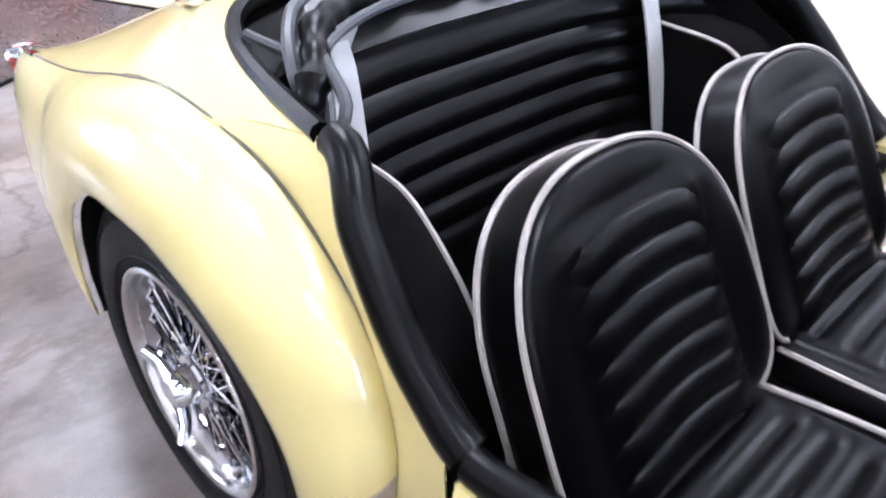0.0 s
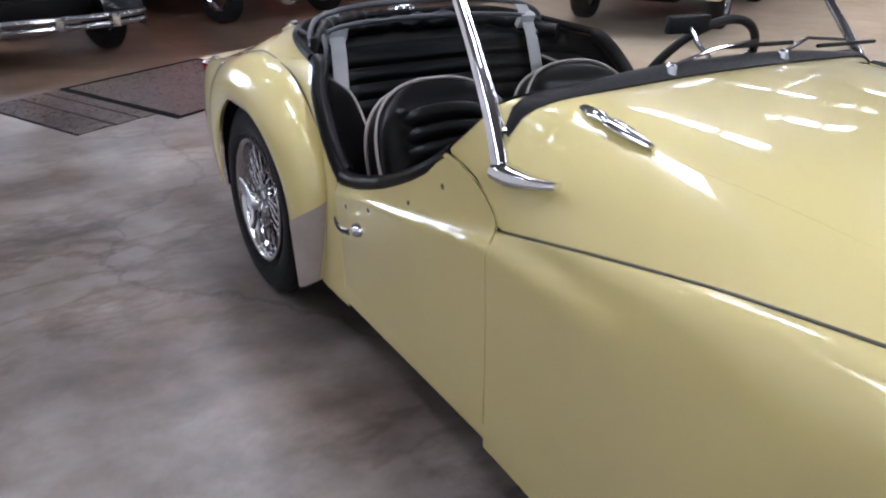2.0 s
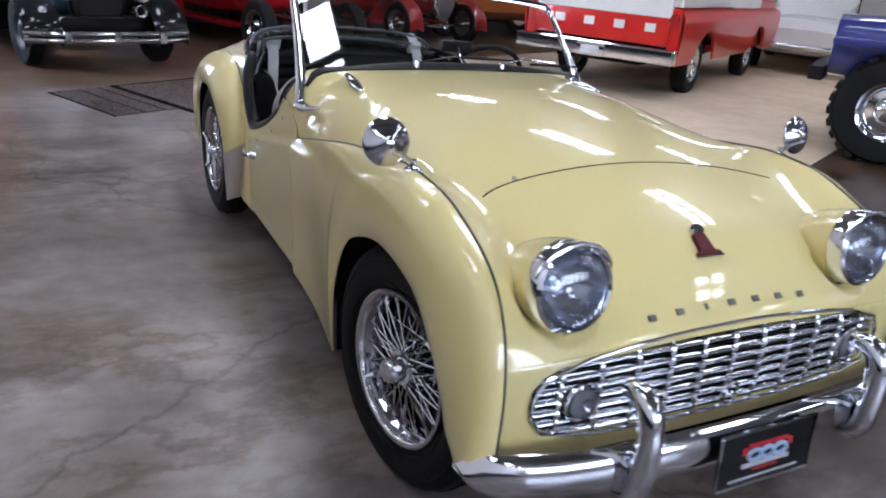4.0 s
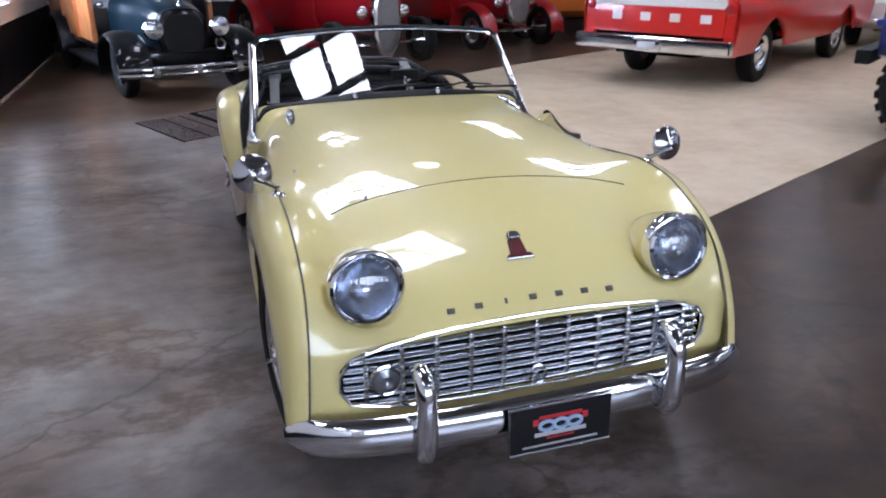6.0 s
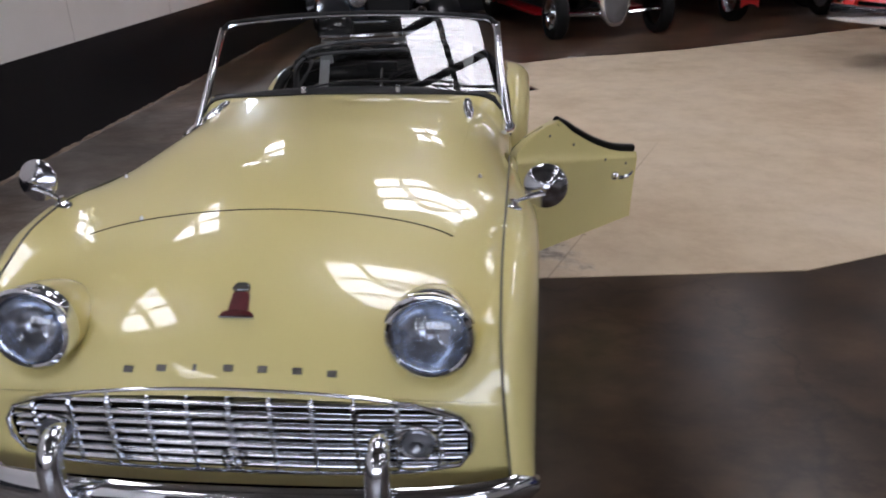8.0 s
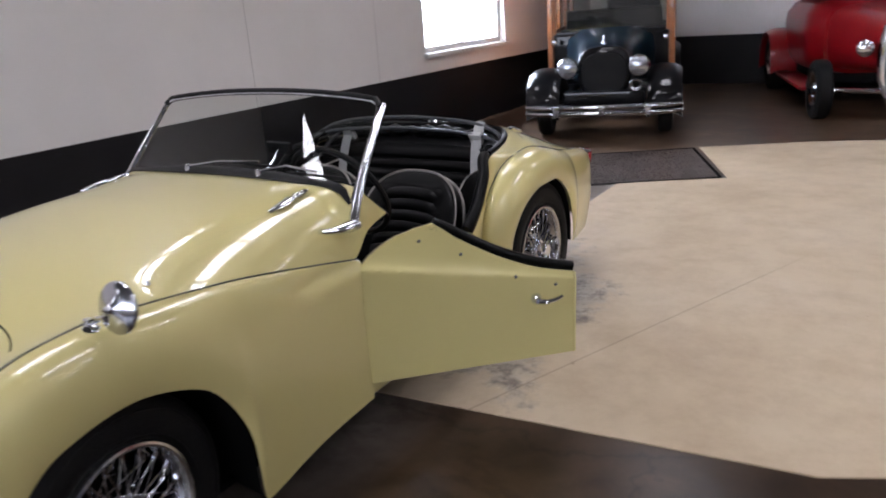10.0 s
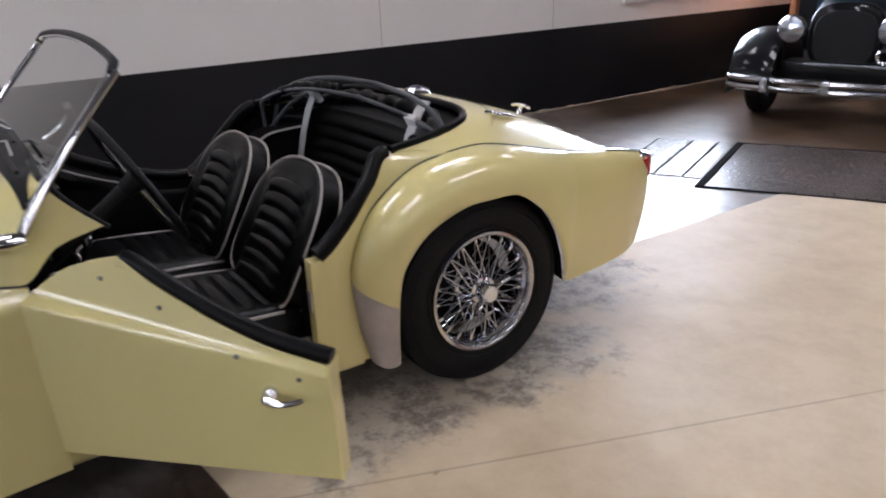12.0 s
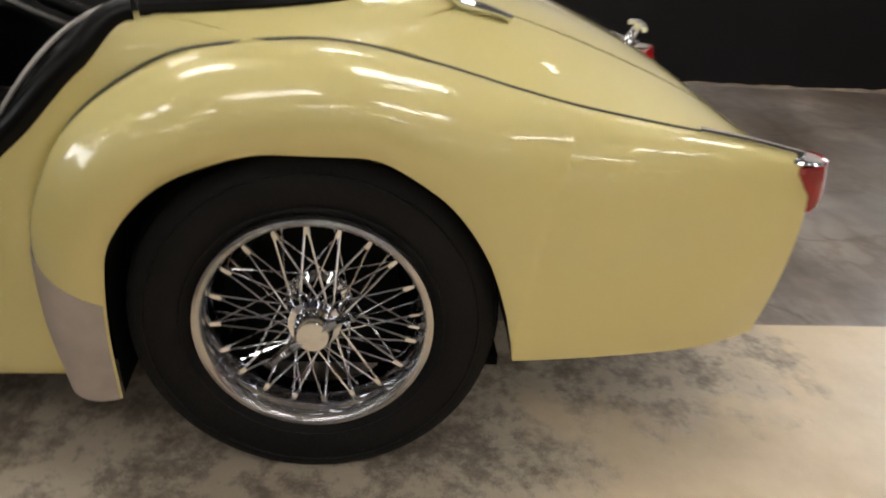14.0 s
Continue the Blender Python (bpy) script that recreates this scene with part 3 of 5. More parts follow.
for x in (7.65, 11.2):
    for y in (-3.4, 1.2, 5.4, 9.9):
        f = thing("fluorescent_light", "white twin-tube fluorescent ceiling light, switched on", "ceiling light", group="fluorescent lights")
        part("fitting", box(x - 0.11, y, ROOF_Z - 0.35, x + 0.11, y + 1.25, ROOF_Z - 0.30, 0.008), FRAMEWHITE, f)
        for dx in (-0.06, 0.06):
            part("lamp_tube", tube([(x + dx, y + 0.03, ROOF_Z - 0.375), (x + dx, y + 1.22, ROOF_Z - 0.375)], 0.016, 8), TUBE, f)
        for dy in (0.2, 1.05):
            part("hanger", tube([(x, y + dy, ROOF_Z - 0.30), (x, y + dy, ROOF_Z)], 0.004, 5), BEAM, f)

# round pendant lamp over the car
SHADE = worn("white_enamel_shade", (0.7, 0.7, 0.68), 0.35, 0, 0.3, 0.05, 8, 0, 120, 0.05)
pendant = thing("pendant_lamp", "round white pendant lamp, switched on", "ceiling light", Matrix.Translation((0.9, 3.35, ROOF_Z - 0.36)))
part("shade", turned([(0.16, 0.03), (0.12, 0.06), (0.04, 0.15), (0.0, 0.17), (0.0, 0.163), (0.04, 0.143), (0.11, 0.055)], 32, "Z", False), SHADE, pendant)
part("lamp_disc", turned([(0.012, 0.155), (0.004, 0.10), (0.0, 0.001)], 32, "Z", False), TUBE, pendant)
part("cord", tube([(0, 0, 0.15), (0, 0, 0.356)], 0.006, 6), BEAM, pendant)

# ---------------------------------------------------------------- the yellow roadster: front faces -y, its right side is -x
car = thing("sports_car", "pale yellow vintage open sports car with one door open", "car")
SEAM = pch([(0, .605, .955, .682), (.15, .608, .68, .742), (.28, .61, .45, .787), (.36, .61, .33, .804), (.45, .61, .18, .822), (.55, .61, .04, .834),
            (.65, .608, -.10, .824), (.75, .605, -.24, .782), (.85, .605, -.36, .715), (.93, .612, -.445, .59), (.97, .622, -.475, .47), (1, .632, -.485, .345)])
EDGE = pch([(0, .618, .955, .19), (.15, .63, .68, .172), (.275, .652, .43, .152), (.29, .656, .405, .158), (.36, .672, .375, .37), (.45, .680, .243, .587),
            (.55, .680, .04, .648), (.65, .678, -.13, .618), (.75, .675, -.245, .525), (.85, .671, -.315, .42), (.93, .667, -.34, .355), (1, .662, -.36, .330)])
FULL = pch([(0, .055, 0), (.28, .078, 0), (.5, .090, 0), (.75, .086, 0), (.88, .072, 0), (1, .045, .0)])
LOW = pch([(0, .030, 0, .55), (.28, .045, 0, .5), (.4, .035, 0, .4), (.7, .03, 0, .4), (.8, .03, -.02, .3), (.9, .035, -.07, .1), (1, .045, -.10, 0)])


def wing_surface(seam, edge, full, low):
    def at(u, v):
        a, e = np.array(seam(u)), np.array(edge(u))
        c1 = a + (full(u)[0], full(u)[1], 0)
        l = low(u)
        c2 = e + (l[0], l[1], l[2] * (a[2] - e[2]))
        return (1 - v) ** 3 * a + 3 * v * (1 - v) ** 2 * c1 + 3 * v * v * (1 - v) * c2 + v**3 * e
    return at


plain_wing = wing_surface(SEAM, EDGE, FULL, LOW)
RIM = pch([(1.03, .858), (1.10, .815), (1.16, .772), (1.30, .690), (1.46, .622), (1.60, .583), (1.66, .575), (1.70, .588), (1.76, .638), (1.84, .72), (1.90, .775), (1.96, .808)])
SHOULDER = pch([(.93, .662), (1.3, .595), (1.67, .527), (1.75, .51)])


def side_section(y, z):
    """How far out the body side lies, aft of the front wing."""
    y = max(.93, y)
    sh = SHOULDER(y)
    bulge = .638 - .03 * (y - .93)
    foot = .618 - .035 * (y - .93)
    if z > sh:
        return .606 + (bulge - .606) * math.exp(-(z - sh) / .02)
    k = (sh - z) / (sh - .19)
    return bulge - (bulge - foot) * k ** 1.4 - .006 * math.sin(math.pi * min(1, k))


def front_wing(u, v):
    """The wing, which runs into the shape of the body side at the door."""
    p = plain_wing(u, v)
    if u < .3 and v > 0:
        t = u / .3
        t = t * t * (3 - 2 * t)
        p = np.array((side_section(.955, p[2]) * (1 - t) + p[0] * t, p[1], p[2]))
    return p

STATIONS = sorted({*(i / 70 for i in range(71)), .275, .28, .285, .29})
RSEAM = pch([(0, .605, 1.818, .205), (.1, .597, 1.79, .34), (.2, .587, 1.783, .47), (.3, .578, 1.83, .61), (.4, .575, 1.92, .705), (.5, .573, 2.06, .775),
             (.6, .570, 2.25, .796), (.7, .568, 2.42, .768), (.78, .565, 2.56, .732), (.84, .56, 2.66, .708), (.9, .55, 2.80, .682), (.96, .53, 2.97, .652), (1, .50, 3.10, .620)])
REDGE = pch([(0, .645, 1.899, .172), (.1, .655, 1.896, .30), (.2, .665, 1.908, .45), (.3, .672, 1.965, .55), (.4, .678, 2.05, .612), (.5, .682, 2.18, .648),
             (.6, .682, 2.31, .648), (.7, .678, 2.425, .594), (.78, .67, 2.52, .48), (.83, .655, 2.58, .30), (.84, .65, 2.585, .266), (.9, .62, 2.75, .258), (.96, .565, 2.97, .25), (1, .51, 3.09, .25)])
RFULL = pch([(0, .05, -.012), (.2, .06, -.02), (.35, .08, -.02), (.5, .095, 0), (.7, .10, 0), (.85, .09, 0), (1, .05, .02)])
RLOW = pch([(0, .03, -.06, .0), (.2, .035, -.05, .1), (.35, .04, -.03, .3), (.5, .03, 0, .35), (.7, .035, 0, .4), (.85, .05, 0, .5), (1, .03, .04, .5)])
rear_wing = wing_surface(RSEAM, REDGE, RFULL, RLOW)
RSTATIONS = sorted({*(i / 70 for i in range(71)), .832, .836, .84})


def sides(make, name, mat, parent=car, label="", thick=0.0, sharp=None):
    """A part for the car's left side and its mirror on the right."""
    left = part(name, make(), mat, parent, label, thick, sharp)
    right = part(name, mirrored(make()), mat, parent, label, thick, sharp)
    return left, right


sides(lambda: sheet(front_wing, 0, 20, STATIONS), "front_wing", PAINT, thick=0.004)
sides(lambda: sheet(rear_wing, 0, 20, RSTATIONS), "rear_wing", PAINT, thick=0.004)


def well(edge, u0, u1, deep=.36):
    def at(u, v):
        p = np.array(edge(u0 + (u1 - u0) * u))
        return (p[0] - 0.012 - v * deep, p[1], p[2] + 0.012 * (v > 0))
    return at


# inner arch sheets, with the shade in there put into their colour
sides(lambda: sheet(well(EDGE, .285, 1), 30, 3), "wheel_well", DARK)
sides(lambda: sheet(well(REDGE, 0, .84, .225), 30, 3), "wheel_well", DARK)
# beading between wings and body
sides(lambda: tube([Vector(SEAM(i / 90)) + Vector((.001, -.002 * (i > 70), .003)) for i in range(91)], .0029, 8), "wing_beading", BEAD)
sides(lambda: tube([Vector(RSEAM(.12 + .88 * i / 60)) + Vector((.003, -.004, .0035)) for i in range(61)], .0026, 8), "wing_beading", BEAD)
sides(lambda: tube([Vector(RSEAM(.93 + .07 * i / 12)) + Vector((.004, 0, .005)) for i in range(13)], .010, 8, flat=.6), "beading_tip", CHROME)

# nose, bonnet and scuttle: one surface between the seams
CENTRE = pch([(0, 1.03, .915), (.12, .9, .924), (.3, .62, .918), (.45, .3, .888), (.57, .06, .850), (.68, -.12, .804), (.8, -.265, .745), (.88, -.355, .689), (.93, -.407, .648), (.965, -.443, .611), (.985, -.460, .589), (1, -.4722, .570)])
FLANK = pch([(0, .600, 1.14, .79), (.04, .601, 1.035, .762), (.08, .604, .95, .69), (.3, .61, .55, .766), (.45, .61, .25, .812), (.57, .61, .06, .832), (.68, .608, -.09, .825), (.8, .605, -.255, .775),
             (.9, .605, -.375, .70), (.96, .610, -.430, .608), (1, .614, -.449, .555)])
POWER = pch([(0, 30), (.04, 18), (.1, 9), (.3, 6.5), (.5, 6), (.7, 5.5), (.88, 4.5), (1, 2.6)])


BULGE = pch([(0, .04), (.3, .12), (.5, .17), (.7, .19), (.85, .18), (.95, .17), (1, .1)])


def nose(u, v):
    w = 2 * v - 1
    c, f, n = CENTRE(u), FLANK(u), POWER(u)
    k = abs(w) ** n
    x = w * f[0]
    y = c[0] + (f[1] - c[0]) * abs(w) ** (2.2 + 36 * max(0, 1 - u / .12))
    z = c[1] + (f[2] - c[1]) * k - BULGE(u) * x * x * (1 - w ** 4)
    # hollow behind each headlamp
    r = math.hypot(abs(x) - .455, z - .70)
    if y < -.28 and r < .118:
        t = min(1, (.118 - r) / .033)
        y += max(0, -.345 - y) * t * t * (3 - 2 * t)
    return (x, y, z)


part("nose_panel", sheet(nose, 170, 200), PAINT, car, thick=0.004)


def on_nose(x, y):
    """The height of the nose at a place in plan."""
    lo, hi = 0.0, 1.0
    v = 0.5 + 0.5 * max(-1, min(1, x / .608))
    for _ in range(30):
        mid = (lo + hi) / 2
        if nose(mid, v)[1] > y:
            lo = mid
        else:
            hi = mid
    return Vector(nose((lo + hi) / 2, v))


# bonnet shut line
line = [on_nose(x, -.008 - .018 * (abs(x) / .4) ** 2 - .036 * (abs(x) / .47) ** 8) + Vector((0, -.001, .0005)) for x in np.linspace(-.48, .48, 40)]
part("bonnet_gap", tube(line, .0028, 6), DARK, car)
for s in (-1, 1):
    line = [on_nose(s * (.47 - .0 * y), y) + Vector((0, 0, .0005)) for y in np.linspace(-.066, .93, 40)]
    part("bonnet_gap", tube(line, .0016, 6), DARK, car)

REFLECTOR = worn("silvered_reflector", (.50, .53, .58), .20, .97, 0, .05, 30, 0, 60, .04)
bump(REFLECTOR, grain(REFLECTOR, 20, 0.0, 0.4), 0.16, 0.01)

SIDEGLASS = worn("dull_lamp_glass", (.20, .21, .23), .16, .5, .6, .08, 30, .1, 90, .05)

# front apron round the grille opening


def face_y(x, z):
    return -.487 + .10 * (abs(x) / .62) ** 2.6 * .32 + 5.9 * max(0, z - .52) ** 2 + .22 * max(0, .40 - z)


def oval(q, a, b, n=3.2):
    c, s = math.cos(q), math.sin(q)
    r = (abs(c / a) ** n + abs(s / b) ** n) ** (-1 / n)
    return r * c, r * s


GR = (.0, .478, .545, .106)   # grille opening: centre x, z, half width, half height


def opening(q, grow=0.0):
    x, z = oval(q, GR[2] + grow, GR[3] + grow, 5.4)
    return x, GR[1] + z - .035 * (abs(x) / .54) ** 2 * (1 if z > 0 else -.15)


def apron(u, v):
    q = 2 * math.pi * v
    xi, zi = opening(q)
    c, s = math.cos(q), math.sin(q)
    k = 1 / max(abs(c) / .625, abs(s) / .13)
    xo, zo = max(-.628, min(.628, k * c)), .455 + max(-.13, min(.118, k * s))
    if s > 0:
        zo = min(zo, .571 - .015 * (abs(xo) / .614) ** 2.4)
    t = u
    x, z = xi + (xo - xi) * t, zi + (zo - zi) * t
    return (x, face_y(x, z) + .012 * (1 - t) ** 6, z)


part("front_apron", sheet(apron, 8, 120, closed=True), PAINT, car, thick=0.004)
rim = [(opening(q)[0], face_y(*opening(q)) - .002, opening(q)[1]) for q in np.linspace(0, 2 * math.pi, 80, endpoint=False)]
part("grille_surround", tube(rim, .0045, 8, True), CHROME, car)
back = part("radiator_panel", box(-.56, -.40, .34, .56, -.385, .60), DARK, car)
for k in range(7):
    z = .391 + k * .0268
    half = max(abs(opening(q)[0]) for q in np.linspace(0, 2 * math.pi, 200) if abs(opening(q)[1] - z) < .02) - .012

    def slat(u, v, z=z, half=half):
        x = (2 * u - 1) * half
        q = 2 * math.pi * v
        return (x, face_y(x, z) + .017 + .011 * math.cos(q), z - .01 * max(0, abs(x) / .5 - .4) * (k - 1) / 4 + .0068 * math.sin(q) + .004 * math.cos(q))
    part("grille_slat", sheet(slat, 24, 8, closed=True), GRILLE, car)
for k in range(11):
    x = -.475 + k * .095
    zs = [opening(q)[1] for q in np.linspace(0, 2 * math.pi, 400) if abs(opening(q)[0] - x) < .012]
    part("grille_upright", tube([(x, face_y(x, z) + .009, z) for z in np.linspace(min(zs) + .004, max(zs) - .004, 43)], lambda t: .0046 + .0034 * abs(math.cos(math.pi * 7 * t)), 8), GRILLE, car)
for s in (-1, 1):
    lamp = part("side_lamp", moved(turned([(0, .001), (-.012, .018), (-.006, .034), (.01, .038), (.03, .036)], 24, "Y"), Matrix.Translation((s * .425, face_y(.425, .46) - .004, .462))), SIDEGLASS, car, "round clear side lamp")
    part("lamp_rim", moved(tube([(.041 * math.cos(q), .004, .041 * math.sin(q)) for q in np.linspace(0, 2 * math.pi, 24, endpoint=False)], .006, 8, True), Matrix.Translation((s * .425, face_y(.425, .46) - .004, .462))), CHROME, lamp)
part("crank_ring", moved(tube([(.024 * math.cos(q), 0, .028 * math.sin(q)) for q in np.linspace(0, 2 * math.pi, 24, endpoint=False)], .0045, 8, True), Matrix.Translation((0, face_y(0, .42) - .006, .412))), CHROME, car)

# headlamps in their pods
for s in (-1, 1):
    at = Matrix.Translation((s * .455, -.405, .702)) @ pose(0, 0, 0, -9, 0, 0)
    pod = part("headlamp_pod", moved(turned([(.0, .097), (.03, .0965), (.06, .092), (.10, .083), (.14, .069), (.18, .048), (.21, .025), (.22, .001)], 40, "Y", False), at), PAINT, car)
    part("rim", moved(turned([(.012, .0985), (-.012, .100), (-.028, .096), (-.034, .088), (-.030, .083), (-.010, .082)], 40, "Y", False), at), CHROME, pod, "chrome headlamp rim")
    part("reflector", moved(turned([(-.012, .083), (.01, .075), (.035, .055), (.05, .03), (.055, .001)], 32, "Y", False), at), REFLECTOR, pod)
    part("lens", moved(turned([(-.022, .0835), (-.034, .075), (-.044, .055), (-.050, .028), (-.052, .0005)], 32, "Y", False), at), LENS, pod, "ribbed glass headlamp lens")
    visor = pch([(0, -.020, .1005), (.5, -.038, .102), (1, -.041, .094)])
    part("visor", moved(sheet(lambda u, v: (visor(v)[1] * math.cos(math.pi * (.1 + .8 * u)), -.020 + (visor(v)[0] + .020) * math.sin(math.pi * u) ** .6, visor(v)[1] * math.sin(math.pi * (.1 + .8 * u))), 28, 6), at), CHROME, pod, "chrome visor over the headlamp")
    part("bulb", moved(turned([(.0, .001), (-.002, .012), (.02, .014), (.05, .012)], 16, "Y"), at), REFLECTOR, pod)

# badge and raised letters as plain blocks


def nose_frame(u, x):
    """A placing on the nose: x across, y up the slope, z out of the surface."""
    v = .5 + .5 * x / .61
    p = Vector(nose(u, v))
    up = (Vector(nose(u - .01, v)) - Vector(nose(u + .01, v))).normalized()
    out = Vector((1, 0, 0)).cross(up).normalized()
    across = up.cross(out)
    return Matrix.Translation(p) @ Matrix(((across.x, up.x, out.x, 0), (across.y, up.y, out.y, 0), (across.z, up.z, out.z, 0), (0, 0, 0, 1)))


at = nose_frame(.868, 0)
badge = part("badge_shield", moved(prism([(-.024, .010), (.024, .010), (.0215, .032), (.019, .060), (-.019, .060), (-.0215, .032)], .012, "Z", .002), at), ENAMELRED, car, "dark red enamel badge with chrome edge")
part("badge_base", moved(prism([(-.040, -.003), (.040, -.003), (.034, .010), (-.034, .010)], .014, "Z", .003), at), ENAMELRED, badge)
part("badge_lip", moved(prism([(-.042, -.008), (.042, -.008), (.040, -.0035), (-.040, -.0035)], .015, "Z", .002), at), CHROME, badge)
part("badge_top", moved(prism([(-.020, .060), (.020, .060), (.021, .070), (.014, .084), (-.014, .084), (-.021, .070)], .018, "Z", .004), at), CHROME, badge)
for k in range(7):
    x = -.235 + k * .0785
    half = .0105 - .007 * (k == 2)
    part("nose_emblem_block", moved(box(-half, -.0075, -.002, half, .0075, .006, .0015), nose_frame(.957, x)), LETTER, car)

# bumper, overriders and show plate


def bumper(u, v):
    x = (2 * u - 1) * .695
    q = 2 * math.pi * v
    e = abs(x) / .695
    y = -.565 + .055 * e ** 2.5 + .07 * e ** 9
    h = .056 * max(.02, 1 - e ** 18) ** .5
    return (x, y + .034 * math.cos(q) * (1 if math.cos(q) < 0 else .4), .343 + h * math.sin(q))


bumper_ob = part("bumper", merged(sheet(bumper, 48, 16, closed=True)), CHROME, car)
for s in (-1, 1):
    p = smooth_line([(s * .357, -.53, .515), (s * .357, -.565, .522), (s * .357, -.60, .50), (s * .357, -.615, .43), (s * .357, -.615, .35), (s * .357, -.59, .292), (s * .357, -.55, .28)], 22)
    part("overrider", tube(p, lambda t: .028 - .009 * abs(2 * t - 1) ** 3, 14), CHROME, bumper_ob)
plate = part("show_plate", moved(box(-.148, -.004, -.068, .148, .004, .068, .003), Matrix.Translation((.012, -.614, .325)) @ pose(0, 0, 0, -4, 0, 0)), BLACK, car, "black dealer show plate with red and white emblem")
PLATEWHITE, PLATERED = worn("plate_white", (.5, .5, .52), .45), worn("plate_red", (.5, .02, .03), .4)
at = Matrix.Translation((.012, -.6185, .325)) @ pose(0, 0, 0, -4, 0, 0)
for x0, z0, x1, z1, mat in ((-.062, .026, .062, .036, PLATERED), (-.080, .010, -.064, .028, PLATERED), (.064, .010, .080, .028, PLATERED), (-.075, -.024, .075, -.013, PLATEWHITE), (-.04, -.034, .04, -.029, PLATERED), (-.11, -.053, .11, -.048, PLATEWHITE)):
    part("emblem_bar", moved(box(x0, -.0015, z0, x1, .001, z1), at), mat, plate)
PLATEBLUE = worn("plate_pale_blue", (.36, .50, .68), .4)
for x in (-.040, 0, .040):
    part("emblem_ring", moved(tube([(x + .021 * math.cos(q), -.001, .006 + .013 * math.sin(q)) for q in np.linspace(0, 2 * math.pi, 20, endpoint=False)], .0055, 6, True), at), PLATEBLUE, plate)
part("plate_frame", moved(tube([(-.148, -.004, -.068), (.148, -.004, -.068), (.148, -.004, .068), (-.148, -.004, .068)], .005, 6, True), Matrix.Translation((.012, -.614, .325)) @ pose(0, 0, 0, -4, 0, 0)), CHROME, plate)

# body side between wing and rear quarter; the right door is shut, the left one open

FRONT_GAP = pch([(.2, .958), (.66, .952), (.70, .960), (.73, .990), (.76, 1.040), (.78, 1.10), (.79, 1.145), (.83, 1.17)])


def door_front(z):
    return FRONT_GAP(z)


def door_shape(gap, rim, crest):
    """A door skin between its front gap and the lock pillar, under the rim; crest: where the padded edge begins."""
    y1 = 1.668

    peak = rim(crest)

    def top(y):
        return peak if y <= crest else rim(y) - .018 * min(1, (y - crest) / .07)

    def at(u, v):
        front_y = gap(peak + (.25 - peak) * v)
        y = front_y + (y1 - front_y) * u
        z = top(y) + (.25 - top(y)) * v
        return (side_section(y, z), y, z)
    return at


LEFT_GAP = pch([(.2, .955), (.64, .948), (.67, .960), (.705, 1.005), (.735, 1.055), (.757, 1.11), (.775, 1.19), (.80, 1.22)])
LEFT_RIM = pch([(1.10, .800), (1.19, .780), (1.23, .762), (1.30, .718), (1.42, .650), (1.55, .598), (1.668, .570)])
door_panel = door_shape(FRONT_GAP, RIM, 1.14)
left_panel = door_shape(LEFT_GAP, LEFT_RIM, 1.19)
door_right = part("door", mirrored(sheet(door_panel, 50, 80)), PAINT, car, thick=0.006)
HINGE = Vector((.615, .945, 0))
OPEN = Matrix.Translation(HINGE) @ pose(0, 0, 0, 0, 0, -47.5) @ Matrix.Translation(-HINGE)
door_left = part("door", moved(sheet(left_panel, 50, 80), OPEN), PAINT, car, "open yellow door", thick=0.006)


def door_lining(u, v, skin=door_panel):
    x, y, z = skin(.02 + .96 * u, .004 + .97 * v)
    return (x - .008 - .038 * min(1, v * 6) - .01 * math.sin(math.pi * v), y, z)


part("door_lining", mirrored(sheet(door_lining, 20, 24)), LEATHER, door_right, thick=0.006)
part("door_lining", moved(sheet(lambda u, v: door_lining(u, v, left_panel), 20, 24), OPEN), LEATHER, door_left, thick=0.006)
lining_line = [Vector(door_lining(t, .10)) + Vector((-.004, 0, 0)) for t in np.linspace(0, 1, 30)]
part("lining_piping", mirrored(tube(lining_line, .004, 6)), PIPING, door_right)
part("lining_piping", moved(tube([Vector(door_lining(t, .10, left_panel)) + Vector((-.004, 0, 0)) for t in np.linspace(0, 1, 30)], .004, 6), OPEN), PIPING, door_left)
pad = [Vector((.588, y, RIM(y) - .006)) for y in np.linspace(1.13, 1.668, 30)]
part("door_pad", moved(tube([Vector((.588, y, LEFT_RIM(y) - .006)) for y in np.linspace(1.20, 1.668, 30)], .019, 10), OPEN), LEATHER, door_left)
part("door_pad", mirrored(tube(pad, .021, 10)), LEATHER, door_right)
part("door_front_edge", moved(sheet(lambda u, v: Vector(left_panel(0, u)) - Vector((.045 * v, 0, .01 * v)), 30, 2), OPEN), PAINT, door_left, thick=.003)
part("door_shut_face", moved(sheet(lambda u, v: Vector(left_panel(1, u)) - Vector((.05 * v, 0, 0)), 12, 2), OPEN), PAINT, door_left, thick=.004)
edge_strip = [Vector(left_panel(1, v)) for v in np.linspace(0, 1, 12)]
part("door_edge", moved(tube(edge_strip, .006, 6), OPEN), PAINT, door_left)
